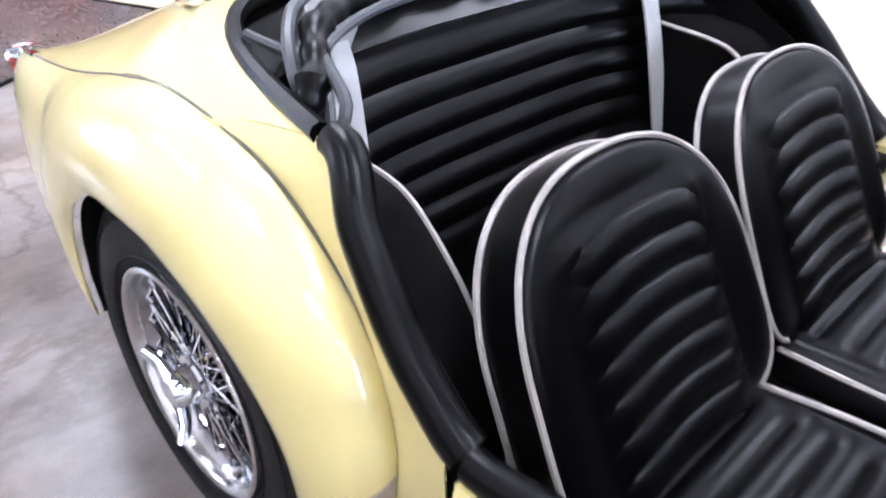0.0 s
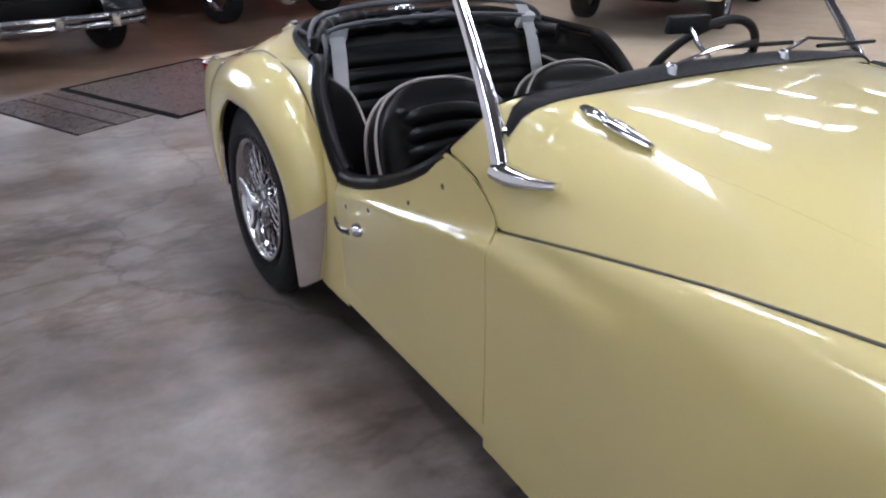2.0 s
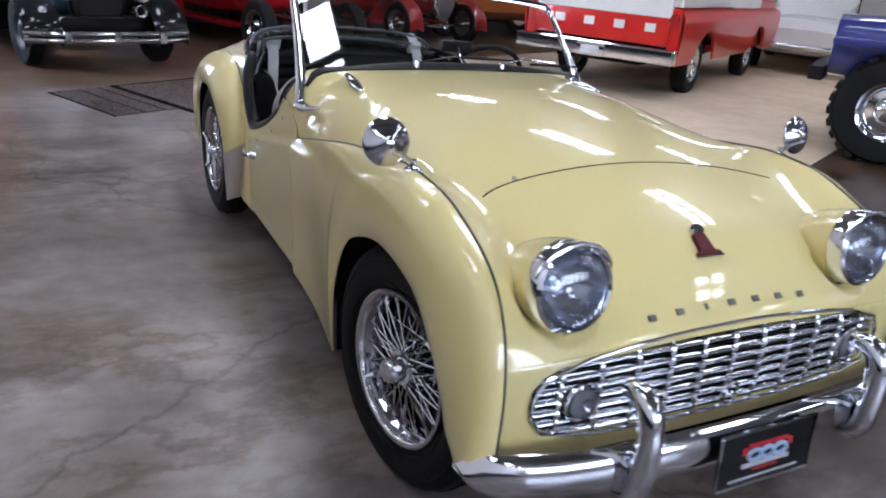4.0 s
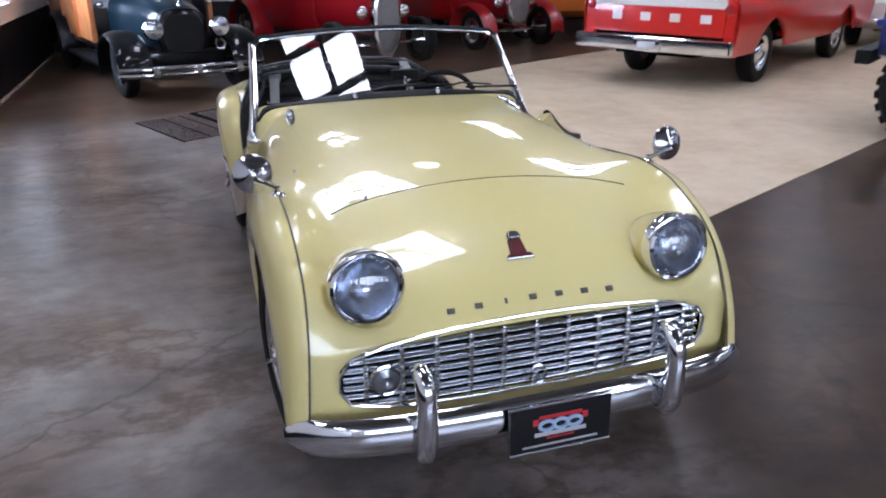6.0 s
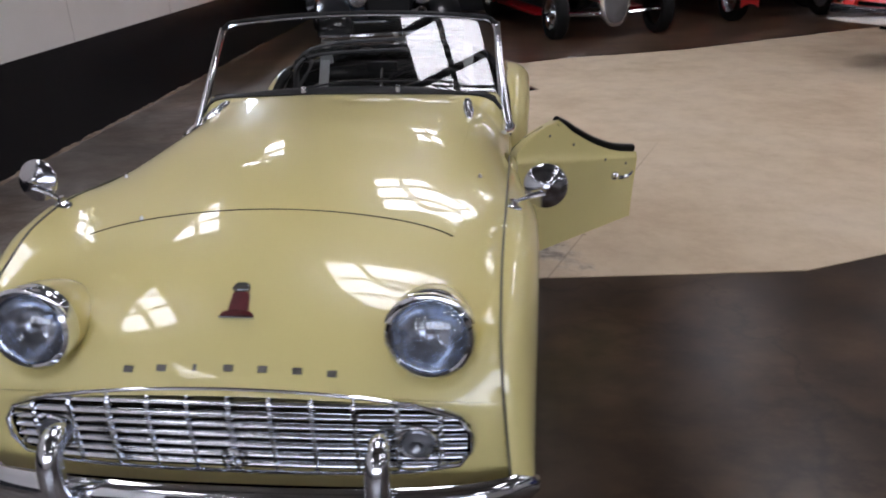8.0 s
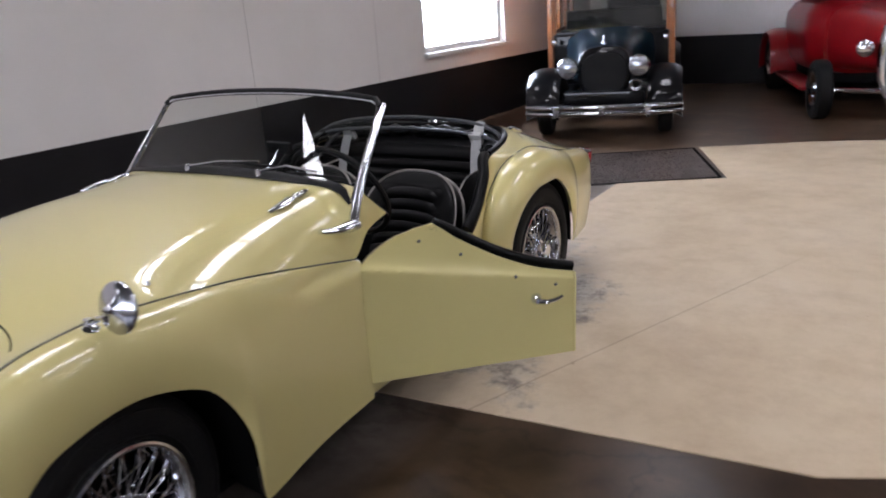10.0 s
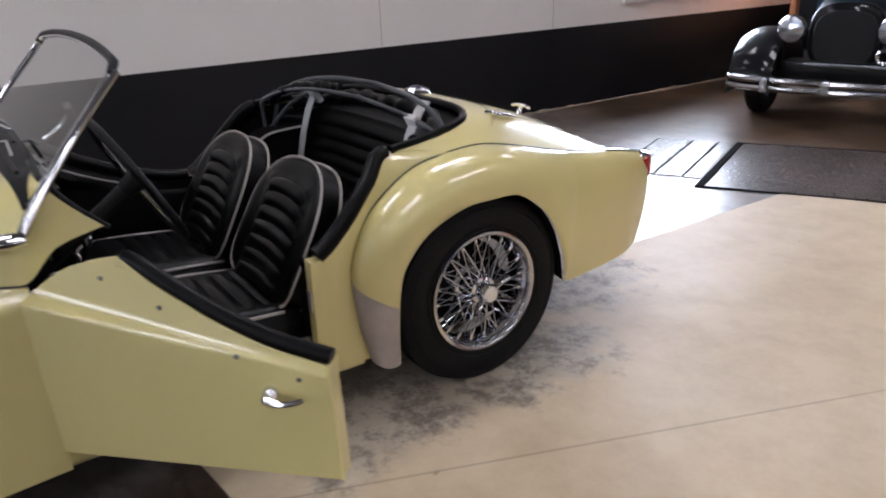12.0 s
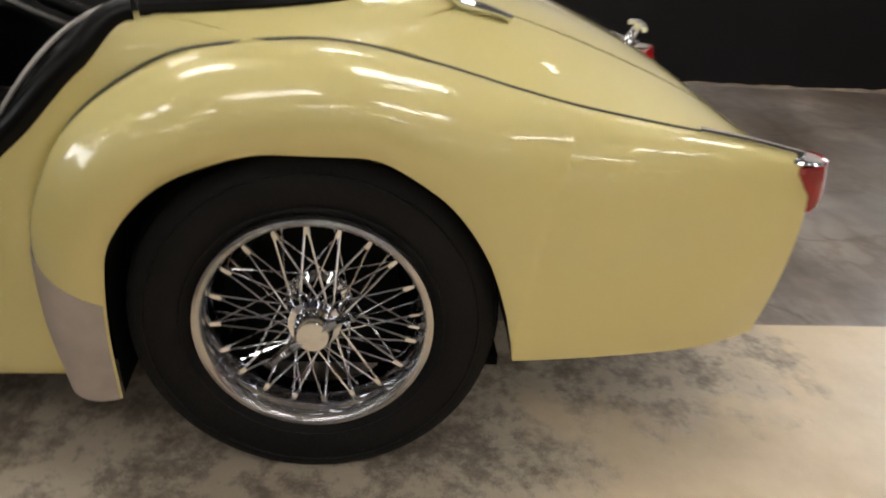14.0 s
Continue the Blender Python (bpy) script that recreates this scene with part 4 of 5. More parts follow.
for s, ob in ((1, door_left), (-1, door_right)):
    m = OPEN if s > 0 else Matrix.Diagonal((-1, 1, 1, 1))
    c = Vector((side_section(1.53, .475) + .004, 1.53, .475))
    part("door_handle", moved(merged(turned([(0, .02), (.012, .018), (.022, .010), (.03, .010)], 16, "X"),
                tube(smooth_line([(.028, 0, 0), (.034, .03, -.004), (.03, .07, .002), (.026, .085, .008)], 12), lambda t: .009 - .004 * t, 8)), m @ Matrix.Translation(c)), CHROME, ob, "chrome door handle")
    for y in (1.149, 1.283, 1.461, 1.60):
        z = (LEFT_RIM if s > 0 else RIM)(y) - .068
        part("fastener_stud", moved(turned([(0, .007), (.004, .006), (.006, .002)], 10, "X"), m @ Matrix.Translation((side_section(y, z), y, z))), LETTER, ob)
part("door_gap", tube([Vector((-side_section(door_front(z), z) - .0012, door_front(z) - .001, z)) for z in np.linspace(.79, .27, 30)], .0009, 6), DARK, car)
part("door_gap", tube([Vector((-side_section(1.668, z) - .0005, 1.669, z)) for z in np.linspace(.56, .27, 10)], .0014, 6), DARK, car)

sides(lambda: sheet(lambda u, v: (.600 - .10 * v, door_front(.24 + .55 * u) - .004, .24 + .55 * u), 40, 2), "hinge_pillar", BLACK, thick=.003)

# sills


def sill(u, v):
    y = .93 + .83 * u
    z0 = .178 + .012 * u
    q = pch([(0, .50, .290), (.3, .585, .287), (.42, .608 - .014 * u, .265), (.85, .611 - .014 * u, .205), (1, .598 - .014 * u, z0 + .010)])(v)
    return (q[0], y, q[1])


sides(lambda: sheet(sill, 16, 14), "sill", PAINT, thick=0.004)
sides(lambda: box(.44, .95, .293, .530, 1.66, .299), "sill_tread", CARPET)
sides(lambda: box(.530, .955, .291, .542, 1.655, .302, .002), "tread_strip", STEEL, label="aluminium tread strip")
sides(lambda: tube([(.590 - .03 * t, .96 + .69 * t, .288) for t in np.linspace(0, 1, 12)], .004, 6), "sill_bead", PAINT)

# rear quarter between door and rear wing
QRIM = pch([(0, .592, 1.665, .560), (.2, .594, 1.70, .580), (.4, .592, 1.77, .640), (.6, .578, 1.865, .742), (.8, .540, 1.957, .816), (.9, .554, 2.055, .808), (1, .573, 2.16, .792)])
QSEAM = pch([(0, .605, 1.818, .205), (.15, .598, 1.79, .34), (.35, .587, 1.783, .47), (.55, .578, 1.83, .61), (.75, .575, 1.93, .712), (1, .572, 2.16, .789)])


def quarter(u, v):
    a, b = np.array(QRIM(u)), np.array(QSEAM(u))
    if u < .2:
        a = np.array((.598, 1.665 + .02 * (u / .2), .21 + .365 * (u / .2) ** .7))
        b2 = np.array(QSEAM(u))
        a[2] = b2[2] + (QRIM(.2)[2] - QSEAM(.2)[2]) * (u / .2)
        a[1] = 1.665 + (QRIM(.2)[1] - 1.665) * (u / .2)
    p = a + (b - a) * v
    p[0] += .007 * math.sin(math.pi * v)
    return p


sides(lambda: sheet(quarter, 40, 8), "rear_quarter", PAINT, thick=0.004)
part("lock_pillar", box(.560, 1.650, .22, .601, 1.70, .562, .006), PAINT, car)
part("striker_plate", box(.570, 1.645, .40, .590, 1.651, .47, .002), STEEL, car)
part("pillar_trim", box(.49, 1.652, .22, .5595, 1.70, .55, .006), CARPET, car)

sides(lambda: box(.50, 1.655, .186, .5975, 1.80, .31, .004), "sill_end", PAINT)
# stone guards
sides(lambda: sheet(lambda u, v: np.array(rear_wing(.0 + .195 * u - .05 * v * u, .03 + .97 * v)) + (.004, -.003, 0), 10, 12), "stone_guard", GUARD, thick=0.002)

# rear deck
DECK = pch([(0, 2.375, .868), (.12, 2.50, .853), (.3, 2.64, .817), (.5, 2.83, .748), (.68, 3.0, .66), (.8, 3.10, .57), (.9, 3.15, .45), (1, 3.12, .27)])
DFLANK = pch([(0, .540, 1.957, .818), (.055, .554, 2.055, .810), (.11, .572, 2.16, .792), (.2, .570, 2.30, .793), (.35, .567, 2.50, .748), (.5, .56, 2.68, .705), (.62, .548, 2.83, .676), (.74, .525, 3.0, .645), (.80, .50, 3.10, .615), (.88, .50, 3.13, .45), (1, .505, 3.09, .25)])


def deck(u, v):
    w = 2 * v - 1
    c, f = DECK(u), DFLANK(u)
    n = 4.5 - 1.8 * min(1, u * 1.4)
    k = 2.6 + 6.4 * max(0, 1 - u / .2)
    return (w * f[0], c[0] + (f[1] - c[0]) * abs(w) ** k, c[1] + (f[2] - c[1]) * abs(w) ** n)


part("rear_deck", sheet(deck, 56, 48), PAINT, car, thick=0.004)
lid = [Vector(deck(.17 + .58 * a, .5 + .5 * b)) + Vector((0, 0, .001)) for a, b in
       [(0, x) for x in np.linspace(-.62, .62, 16)] + [(t, .62 - .05 * t) for t in np.linspace(.06, 1, 16)] + [(1, x) for x in np.linspace(.55, -.55, 12)] + [(t, -.62 + .05 * t) for t in np.linspace(1, .06, 16)]]
part("boot_gap", tube(lid, .0022, 6, True), DARK, car)
for s in (-1, 1):
    bar = [Vector(deck(u, .5 + s * .5 * w)) + Vector((0, 0, .010)) for u, w in np.linspace((.10, .70), (.30, .68), 10)]
    part("boot_hinge", tube(bar, lambda t: .013 + .007 * math.sin(math.pi * t) - .006 * (.35 < t < .5), 10, flat=.6), CHROME, car)
    base, tip = Vector((s * .503, 3.106, .612)), Vector((s * .496, 3.136, .515))
    tl = part("tail_lamp", tube([base + (tip - base) * t for t in (0, .06, .3, .6, .85, .96, 1)], pch([(0, .036), (.17, .042), (.5, .036), (.8, .026), (1, .013)]), 18), REDLENS, car, "red tail lamp tapering down the wing end")
    part("lamp_cap", moved(turned([(0, .041), (.005, .038), (.009, .02), (.010, .001)], 18, "Z"), Matrix.Translation(base + Vector((0, 0, .002)))), CHROME, tl)
h = Vector(deck(.58, .5))
part("boot_handle", moved(merged(turned([(0, .018), (.012, .012), (.04, .009), (.05, .014), (.056, .006)], 14, "Z"), tube(smooth_line([(-.055, 0, .044), (-.02, 0, .05), (.02, 0, .05), (.055, 0, .044)], 10), .007, 8)), Matrix.Translation(h) @ pose(0, 0, 0, -24, 0, 0)), CHROME, car)
cap = part("fuel_cap", moved(turned([(0, .05), (.012, .052), (.022, .046), (.028, .03), (.03, .001)], 28, "Z"), Matrix.Translation(Vector(deck(.035, .5))) @ pose(0, 0, 0, -6, 0, 0)), CHROME, car)
part("cap_lever", moved(tube(smooth_line([(0, .05, .016), (0, .0, .034), (0, -.05, .026)], 8), .007, 6), Matrix.Translation(Vector(deck(.035, .5)))), CHROME, cap)

# underside and tub
part("floor_pan", box(-.54, -.38, .18, .54, 2.58, .20), DARK, car)
part("tub_side", box(.54, 1.0, .20, .555, 1.66, .29), CARPET, car)
part("tub_side", box(-.585, 1.0, .20, -.57, 2.05, .56), CARPET, car)
part("inner_quarter", box(.555, 1.68, .20, .57, 2.05, .56), CARPET, car)
part("cabin_floor", box(-.56, .55, .205, .56, 2.06, .225), CARPET, car)
part("tunnel", merged(box(-.085, .60, .22, .085, 1.72, .335, .03, 3)), CARPET, car)
part("bulkhead", box(-.57, .60, .22, .57, .63, .78), CARPET, car)
part("heel_board", box(-.56, 1.72, .22, .56, 1.75, .34), CARPET, car)


def rear_trim(u, v):
    """The padded rear panel behind the seats with horizontal rolls."""
    w = 2 * u - 1
    z = .30 + .50 * v
    roll = .011 * abs(math.sin(math.pi * (v - .26) / .101)) if .26 < v < .967 else .0
    y = 2.07 + .15 * v - .17 * abs(w) ** 4 - roll * (1 - abs(w) ** 12)
    return (w * .555, y, z)


part("rear_trim_panel", sheet(rear_trim, 40, 90), LEATHER, car, thick=0.008)


def shelf(u, v):
    w = 2 * u - 1
    y0, y1 = 2.22 - .17 * abs(w) ** 4, 2.38 - .42 * abs(w) ** 9
    return (w * .535, y0 + (y1 - y0) * v, .80 + .055 * v - .05 * abs(w) ** 4)


part("hood_well", sheet(shelf, 40, 6), LEATHER, car, thick=0.006)
sides(lambda: sheet(lambda u, v: np.array(quarter(.10 + .90 * u, v)) - (.014, 0, .005), 24, 8), "quarter_lining", LEATHER, thick=0.003)
# padded roll round the cockpit
roll_left = [Vector(QRIM(t)) + Vector((-.014, 0, .0)) for t in np.linspace(.10, .80, 24)]
back_rim = [Vector(deck(0, .5 + .5 * w)) + Vector((0, -.008, .004)) for w in np.linspace(.995, -.995, 60)]
sides(lambda: tube(roll_left, lambda t: .027 - .003 * t, 10), "cockpit_roll", LEATHER)
part("cockpit_rim", tube(back_rim, .0135, 8), LEATHER, car)

# folded hood frame with webbing straps
for s in (-1, 1):
    if s < 0:
        rear_hoop = [(-.50, 2.02, .70), (-.50, 2.06, .84), (-.45, 2.14, .90), (-.25, 2.215, .925), (0, 2.235, .93)]
        front_hoop = [(-.51, 1.99, .72), (-.49, 1.98, .83), (-.46, 2.06, .87), (-.28, 2.14, .885), (0, 2.16, .89)]
        link = [(-.505, 2.00, .71), (-.44, 2.10, .83), (-.47, 2.22, .86)]
    else:
        rear_hoop = [(.478, 2.225, .79), (.468, 2.205, .85), (.40, 2.20, .895), (.25, 2.215, .92), (0, 2.235, .93)]
        front_hoop = [(.472, 2.19, .78), (.452, 2.175, .835), (.40, 2.155, .86), (.25, 2.15, .88), (0, 2.16, .89)]
        link = [(.485, 2.245, .80), (.45, 2.19, .83), (.40, 2.13, .80)]
    part("hood_hoop", tube(smooth_line(rear_hoop, 26), .009, 8), GREYPIPE, car)
    part("hood_hoop", tube(smooth_line(front_hoop, 26), .008, 8), GREYPIPE, car)
    part("hood_link", tube(smooth_line(link, 12), .008, 8), GREYPIPE, car)

    def strap(u, v, s=s):
        p = pch([(0, 2.215, .915), (.16, 2.18, .885), (.24, 2.155, .845), (.3, 2.135, .81), (1, 2.055, .46)])(u)
        return (s * (.365 + .045 * u + .05 * (v - .5)), p[0], p[1])
    part("hood_strap", sheet(strap, 20, 2), WEBBING, car, "pale grey webbing hood strap", thick=0.004)
    part("strap_buckle", moved(box(-.032, -.012, -.028, .032, .012, .028, .008), Matrix.Translation((s * .37, 2.162, .85)) @ pose(0, 0, 0, 30, 0, 0)), WEBBING, car)
fold = []
for i in range(40):
    w = 1 - 2 * i / 39
    fold.append((w * .47, 2.30 - .20 * abs(w) ** 5 + .006 * math.sin(23 * w), .850 - .04 * abs(w) ** 3 + .006 * math.sin(31 * w + 1)))
bundle = [(-.515, 2.03, .785), (-.49, 2.04, .85), (-.42, 2.12, .885), (-.30, 2.17, .895), (-.20, 2.19, .90)]
part("hood_cloth", tube(smooth_line(bundle, 40), lambda t: .020 + .006 * math.sin(17 * t) * math.sin(41 * t + 1) - .010 * abs(2 * t - 1) ** 4, 10), LEATHER, car, "black hood cloth gathered on the frame")
part("folded_hood", tube(fold, lambda t: .026 + .007 * math.sin(29 * t) * math.sin(11 * t + 1), 10), LEATHER, car, "black hood cloth folded behind the seats")


def hump(u, v):
    """The trimmed wheel arch beside the seat: an arc in side view, rolled over towards the seat."""
    p = pch([(0, 1.74, .34), (.25, 1.785, .52), (.5, 1.87, .65), (.75, 1.98, .725), (1, 2.12, .735)])(u)
    q = pch([(0, .575, 0), (.6, .455, 0), (.8, .425, -.012), (1, .42, -.30)])(v)
    return (q[0], p[0], max(.22, p[1] + q[1]))


sides(lambda: sheet(hump, 24, 10), "arch_trim", CARPET, thick=0.004)
sides(lambda: sheet(lambda u, v: (.528 + .006 * u, 1.87 + .33 * u, .50 + (QRIM(.6 + .4 * u)[2] - .525) * v), 14, 4), "side_trim", CARPET, thick=0.004)
sides(lambda: tube([Vector(hump(t, .8)) + Vector((-.003, 0, .003)) for t in np.linspace(0, 1, 26)], .0045, 6), "arch_piping", PIPING)
sides(lambda: tube([(.556, y, .47 - .05 * (y - 1.7)) for y in np.linspace(1.70, 1.80, 8)], .004, 6), "trim_piping", PIPING)



# seats
def seat(cx, dy):
    base = part("seat_cushion", cushion(cx), LEATHER, car, "black pleated bucket seat with white piping")
    lean = Matrix.Translation((cx, 1.618 + dy, .368)) @ pose(0, 0, 0, -28, 0, 0)

    def outline(q, w, h):
        """The seat back seen from the front: round-shouldered."""
        c, s_ = math.cos(q), math.sin(q)
        n = 2.5 if s_ > 0 else 5
        r = (abs(c) ** n + abs(s_) ** n) ** (-1 / n)
        x, z = r * c * w, r * s_ * h
        return x * (1.04 - .12 * (z + h) / (2 * h)), z

    def shell(u, v):
        q = 2 * math.pi * v
        x, z = outline(q, .243, .222)
        t = pch([(0, .0, -.044), (.25, .80, -.050), (.42, .965, -.042), (.5, 1.0, -.028), (.8, 1.0, .026), (.88, .96, .042), (1, .0, .05)])(u)
        k = t[0]
        xx, zz = x * k, z * k
        y = t[1] + .02 * (abs(xx) / .22) ** 2 * (-1)
        if u < .35 and abs(xx) < .155 and -.17 < zz < .15:
            ph = (zz + .17) / .046
            y -= .011 * abs(math.sin(math.pi * ph)) ** .6 * min(1, (.155 - abs(xx)) / .02)
        return (xx, y, zz + .215 + .0)

    def face(u, v):
        """The pleated front as a grid, so that the pleats stay crisp."""
        x, z = (2 * u - 1) * .150 * (1.06 - .14 * v), -.20 + .345 * v - .018 * (2 * u - 1) ** 2
        e = min(1, (1 - abs(2 * u - 1)) * 4)
        y = -.056 - .011 * abs(math.sin(math.pi * v * 7)) ** .55 * e - .006
        return (x, y, z + .215)
    back = part("seat_back", moved(sheet(shell, 40, 64, closed=True), lean), LEATHER, base)
    part("pleats", moved(sheet(face, 20, 112), lean), LEATHER, back)
    for y, w in ((-.036, .243), (.034, .243)):
        ring = [Vector((outline(q, w + .003, .225)[0], y - .02 * (abs(outline(q, w, .2)[0]) / .235) ** 2, outline(q, w, .225)[1] + .215)) for q in np.linspace(-.28 * math.pi, 1.28 * math.pi, 60)]
        part("piping", moved(tube(ring, .0047, 6), lean), PIPING, back, "white piping")
    p = [Vector((cx + x, y, z)) for x, y, z in ((-.21, 1.60, .382), (-.225, 1.40, .402), (-.215, 1.24, .412), (-.12, 1.185, .41), (.12, 1.185, .41), (.215, 1.24, .412), (.225, 1.40, .402), (.21, 1.60, .382))]
    part("piping", tube(smooth_line(p, 40), .0055, 6), PIPING, base, "white piping")
    return base


def cushion(cx):
    def top(u, v):
        a, b = 2 * u - 1, v
        x = a * .225
        y = 1.18 + .50 * b
        e = min(1, (1 - abs(a)) * 6) * min(1, (1 - b) * 12) * min(1, b * 6)
        inset = max(0, min(1, (.74 - abs(a)) / .10)) * max(0, min(1, (b - .20) / .04))
        roll = .010 - .010 * inset * (1 - abs(math.sin(math.pi * (b - .20) * 8.75)) ** .6)
        z = .345 + .046 * e ** .5 + roll * e + .035 * (1 - b) - .012 * b
        return (cx + x, y, z)
    return merged(sheet(top, 40, 96), box(cx - .222, 1.185, .24, cx + .222, 1.67, .355, .02))


seat(-.245, .0), seat(.280, .018)

# dashboard, steering wheel, mirror on the dash top
part("dashboard", moved(box(-.56, -.012, -.09, .56, .012, .09, .01), Matrix.Translation((0, 1.045, .80)) @ pose(0, 0, 0, -10, 0, 0)), LEATHER, car)
part("scuttle_roll", tube([Vector(nose(0, .5 + .5 * w)) + Vector((-.010 * w, .010, -.006 - .008 * abs(w) ** 6)) for w in [math.sin(q) for q in np.linspace(-math.pi / 2, math.pi / 2, 90)]], .012, 10), LEATHER, car)
for k in range(3):
    g = part("dial", moved(turned([(0, .036), (.008, .04), (.016, .036), (.012, .03), (.01, .001)], 20, "Y"), Matrix.Translation((-.10 + .1 * k, 1.085, .80))), STEEL, car)
wheel_at = Matrix.Translation((.27, 1.30, .80)) @ pose(0, 0, 0, 28, 0, 0)
sw = part("steering_wheel", moved(tube([(.205 * math.cos(q), 0, .205 * math.sin(q)) for q in np.linspace(0, 2 * math.pi, 48, endpoint=False)], .0115, 8, True), wheel_at), BLACK, car, "thin-rimmed black steering wheel")
for q in (0.5, 2.64, 4.71):
    part("wheel_spoke", moved(tube([(.02 * math.cos(q), -.01, .02 * math.sin(q)), (.2 * math.cos(q), 0, .2 * math.sin(q))], .004, 6), wheel_at), CHROME, sw)
part("wheel_boss", moved(turned([(-.05, .022), (0, .034), (.012, .03), (.018, .001)], 18, "Y"), wheel_at), BLACK, sw)
part("steering_column", tube([Vector(wheel_at @ Vector((0, -.02, 0))), (.26, .95, .55)], .022, 10), BLACK, car)
part("gear_lever", merged(tube([(.0, 1.12, .38), (.0, 1.17, .56)], .007, 6), moved(turned([(-.02, .001), (-.014, .016), (.01, .018), (.02, .001)], 12, "Z"), Matrix.Translation((0, 1.175, .57)))), CHROME, car)

mirror = part("rear_view_mirror", moved(box(-.062, -.009, -.021, .062, .009, .021, .006), Matrix.Translation((.10, 1.19, .982)) @ pose(0, 0, 0, 8, 0, -6)), BLACK, car, "black-backed rear view mirror on the dashboard top")
part("mirror_stem", tube([(.10, 1.112, .916), (.10, 1.15, .94), (.10, 1.182, .975)], .006, 8), CHROME, mirror)

# windscreen
TOP, BASE = (.545, 1.243, 1.143), (.578, .985, .845)


def screen_edge(w, k):
    """A point of the screen: w across from -1 to 1, k from base to top."""
    x = w * (BASE[0] + (TOP[0] - BASE[0]) * k)
    crown = (1 - abs(w) ** 2.2)
    z0, z1 = BASE[2] + .078 * (1 - abs(w) ** 3.0), TOP[2] + .030 * crown
    z = z0 + (z1 - z0) * k
    # the glass is swept back a little towards its ends
    return Vector((x, BASE[1] + .034 * (x * x - .30) + (z - BASE[2]) * (TOP[1] - BASE[1]) / (TOP[2] - BASE[2]), z))


screen = part("windscreen_glass", facing(sheet(lambda u, v: screen_edge((2 * u - 1) * .985, .02 + .96 * v), 32, 6), (0, -1, .8)), GLASS, car, "faintly bowed clear glass windscreen")
screen.visible_shadow = False
loop = [screen_edge(w, 0) for w in np.linspace(-.94, .94, 30)] + [screen_edge(1, k) for k in np.linspace(.06, .90, 10)] + [screen_edge(.985, .97)] + [screen_edge(w, 1) for w in np.linspace(.93, -.93, 30)] + [screen_edge(-.985, .97)] + [screen_edge(-1, k) for k in np.linspace(.90, .06, 10)]
frame_ob = part("windscreen_frame", tube(loop, .0085, 8, True), CHROME, car)
seal_line = [screen_edge(-1, .955)] + [screen_edge(w, 1.0) + Vector((0, .002, .006)) for w in np.linspace(-.955, .955, 30)] + [screen_edge(1, .955)]
part("top_seal", tube(seal_line, .0115, 8), BLACK, frame_ob)


def base_seal(u, v):
    """The broad rubber apron between the screen and the scuttle."""
    w = 2 * u - 1
    a = screen_edge(w, 0) + Vector((0, .012, .002))
    b = on_nose(a.x, a.y - .088 * (1 - .86 * abs(w) ** 4)) + Vector((0, 0, .003))
    p = a + (b - a) * v + Vector((0, 0, .016 * math.sin(math.pi * v)))
    under = on_nose(p.x, p.y)
    if p.y <= under.y + .006:
        p.z = max(p.z, under.z + .004)
    return p


def dash_top(u, v):
    """The black top of the dashboard between the screen and its padded edge."""
    w = (2 * u - 1) * .99
    a = screen_edge(w, 0) + Vector((0, .008, .001))
    b = Vector(nose(0, .5 + .5 * w)) + Vector((0, 0, .006))
    return a + (b - a) * v + Vector((0, 0, .004 * math.sin(math.pi * v)))


part("dash_top", sheet(dash_top, 48, 6), LEATHER, car, thick=0.003)
part("base_seal", sheet(base_seal, 44, 8), BLACK, frame_ob, "broad black rubber screen seal", thick=0.004)
for s in (-1, 1):
    post = [Vector((s * TOP[0] * 1.012, TOP[1], TOP[2] - .01)), Vector((s * .566, 1.13, 1.01)), Vector((s * .585, 1.02, .875)), Vector((s * .600, .965, .800))]
    part("windscreen_post", tube(smooth_line(post, 16), lambda t: .013 + .006 * t, 10, flat=.75), CHROME, frame_ob)
    part("windscreen_foot", tube(smooth_line([(s * .602, .975, .797), (s * .600, .93, .797), (s * .596, .87, .803), (s * .589, .822, .812)], 14), lambda t: .024 + .006 * math.sin(math.pi * min(1, t * 1.6)) - .013 * t, 12, flat=.75), CHROME, frame_ob)
    # bonnet hinge
    p0, p1 = on_nose(s * .455, .925), on_nose(s * .472, .735)
    part("bonnet_hinge", tube([p0 + (p1 - p0) * t + Vector((0, 0, .010)) for t in np.linspace(0, 1, 24)], lambda t: .011 + .010 * math.sin(math.pi * t) ** .8 - .004 * t - .006 * (.30 < t < .42), 10, flat=.55), CHROME, car)
for x, tip in ((-.17, (.15, 1.03, .965)), (.19, (.44, 1.0, .95))):
    b = Vector((x, .985, .925))
    wiper = part("wiper", merged(turned([(0, .014), (.02, .012), (.026, .004)], 12, "Z")), CHROME, car)
    wiper.location = b
    part("wiper_arm", tube([(0, 0, .018), (tip[0] * .45 - x * .45, .02, .038), (tip[0] - x, tip[1] - b.y, tip[2] - b.z)], .004, 6), CHROME, wiper)
    e = Vector((tip[0] - x, tip[1] - b.y, tip[2] - b.z))
    part("wiper_blade", tube([e + Vector((-.12, -.012, -.004)), e + Vector((.12, -.008, -.012))], .005, 6), BLACK, wiper)

# wing mirrors
SHELL = worn("satin_mirror_chrome", (0.62, 0.63, 0.68), 0.15, 1.0, 0, 0.06, 9, 0.0, 90, 0.03)
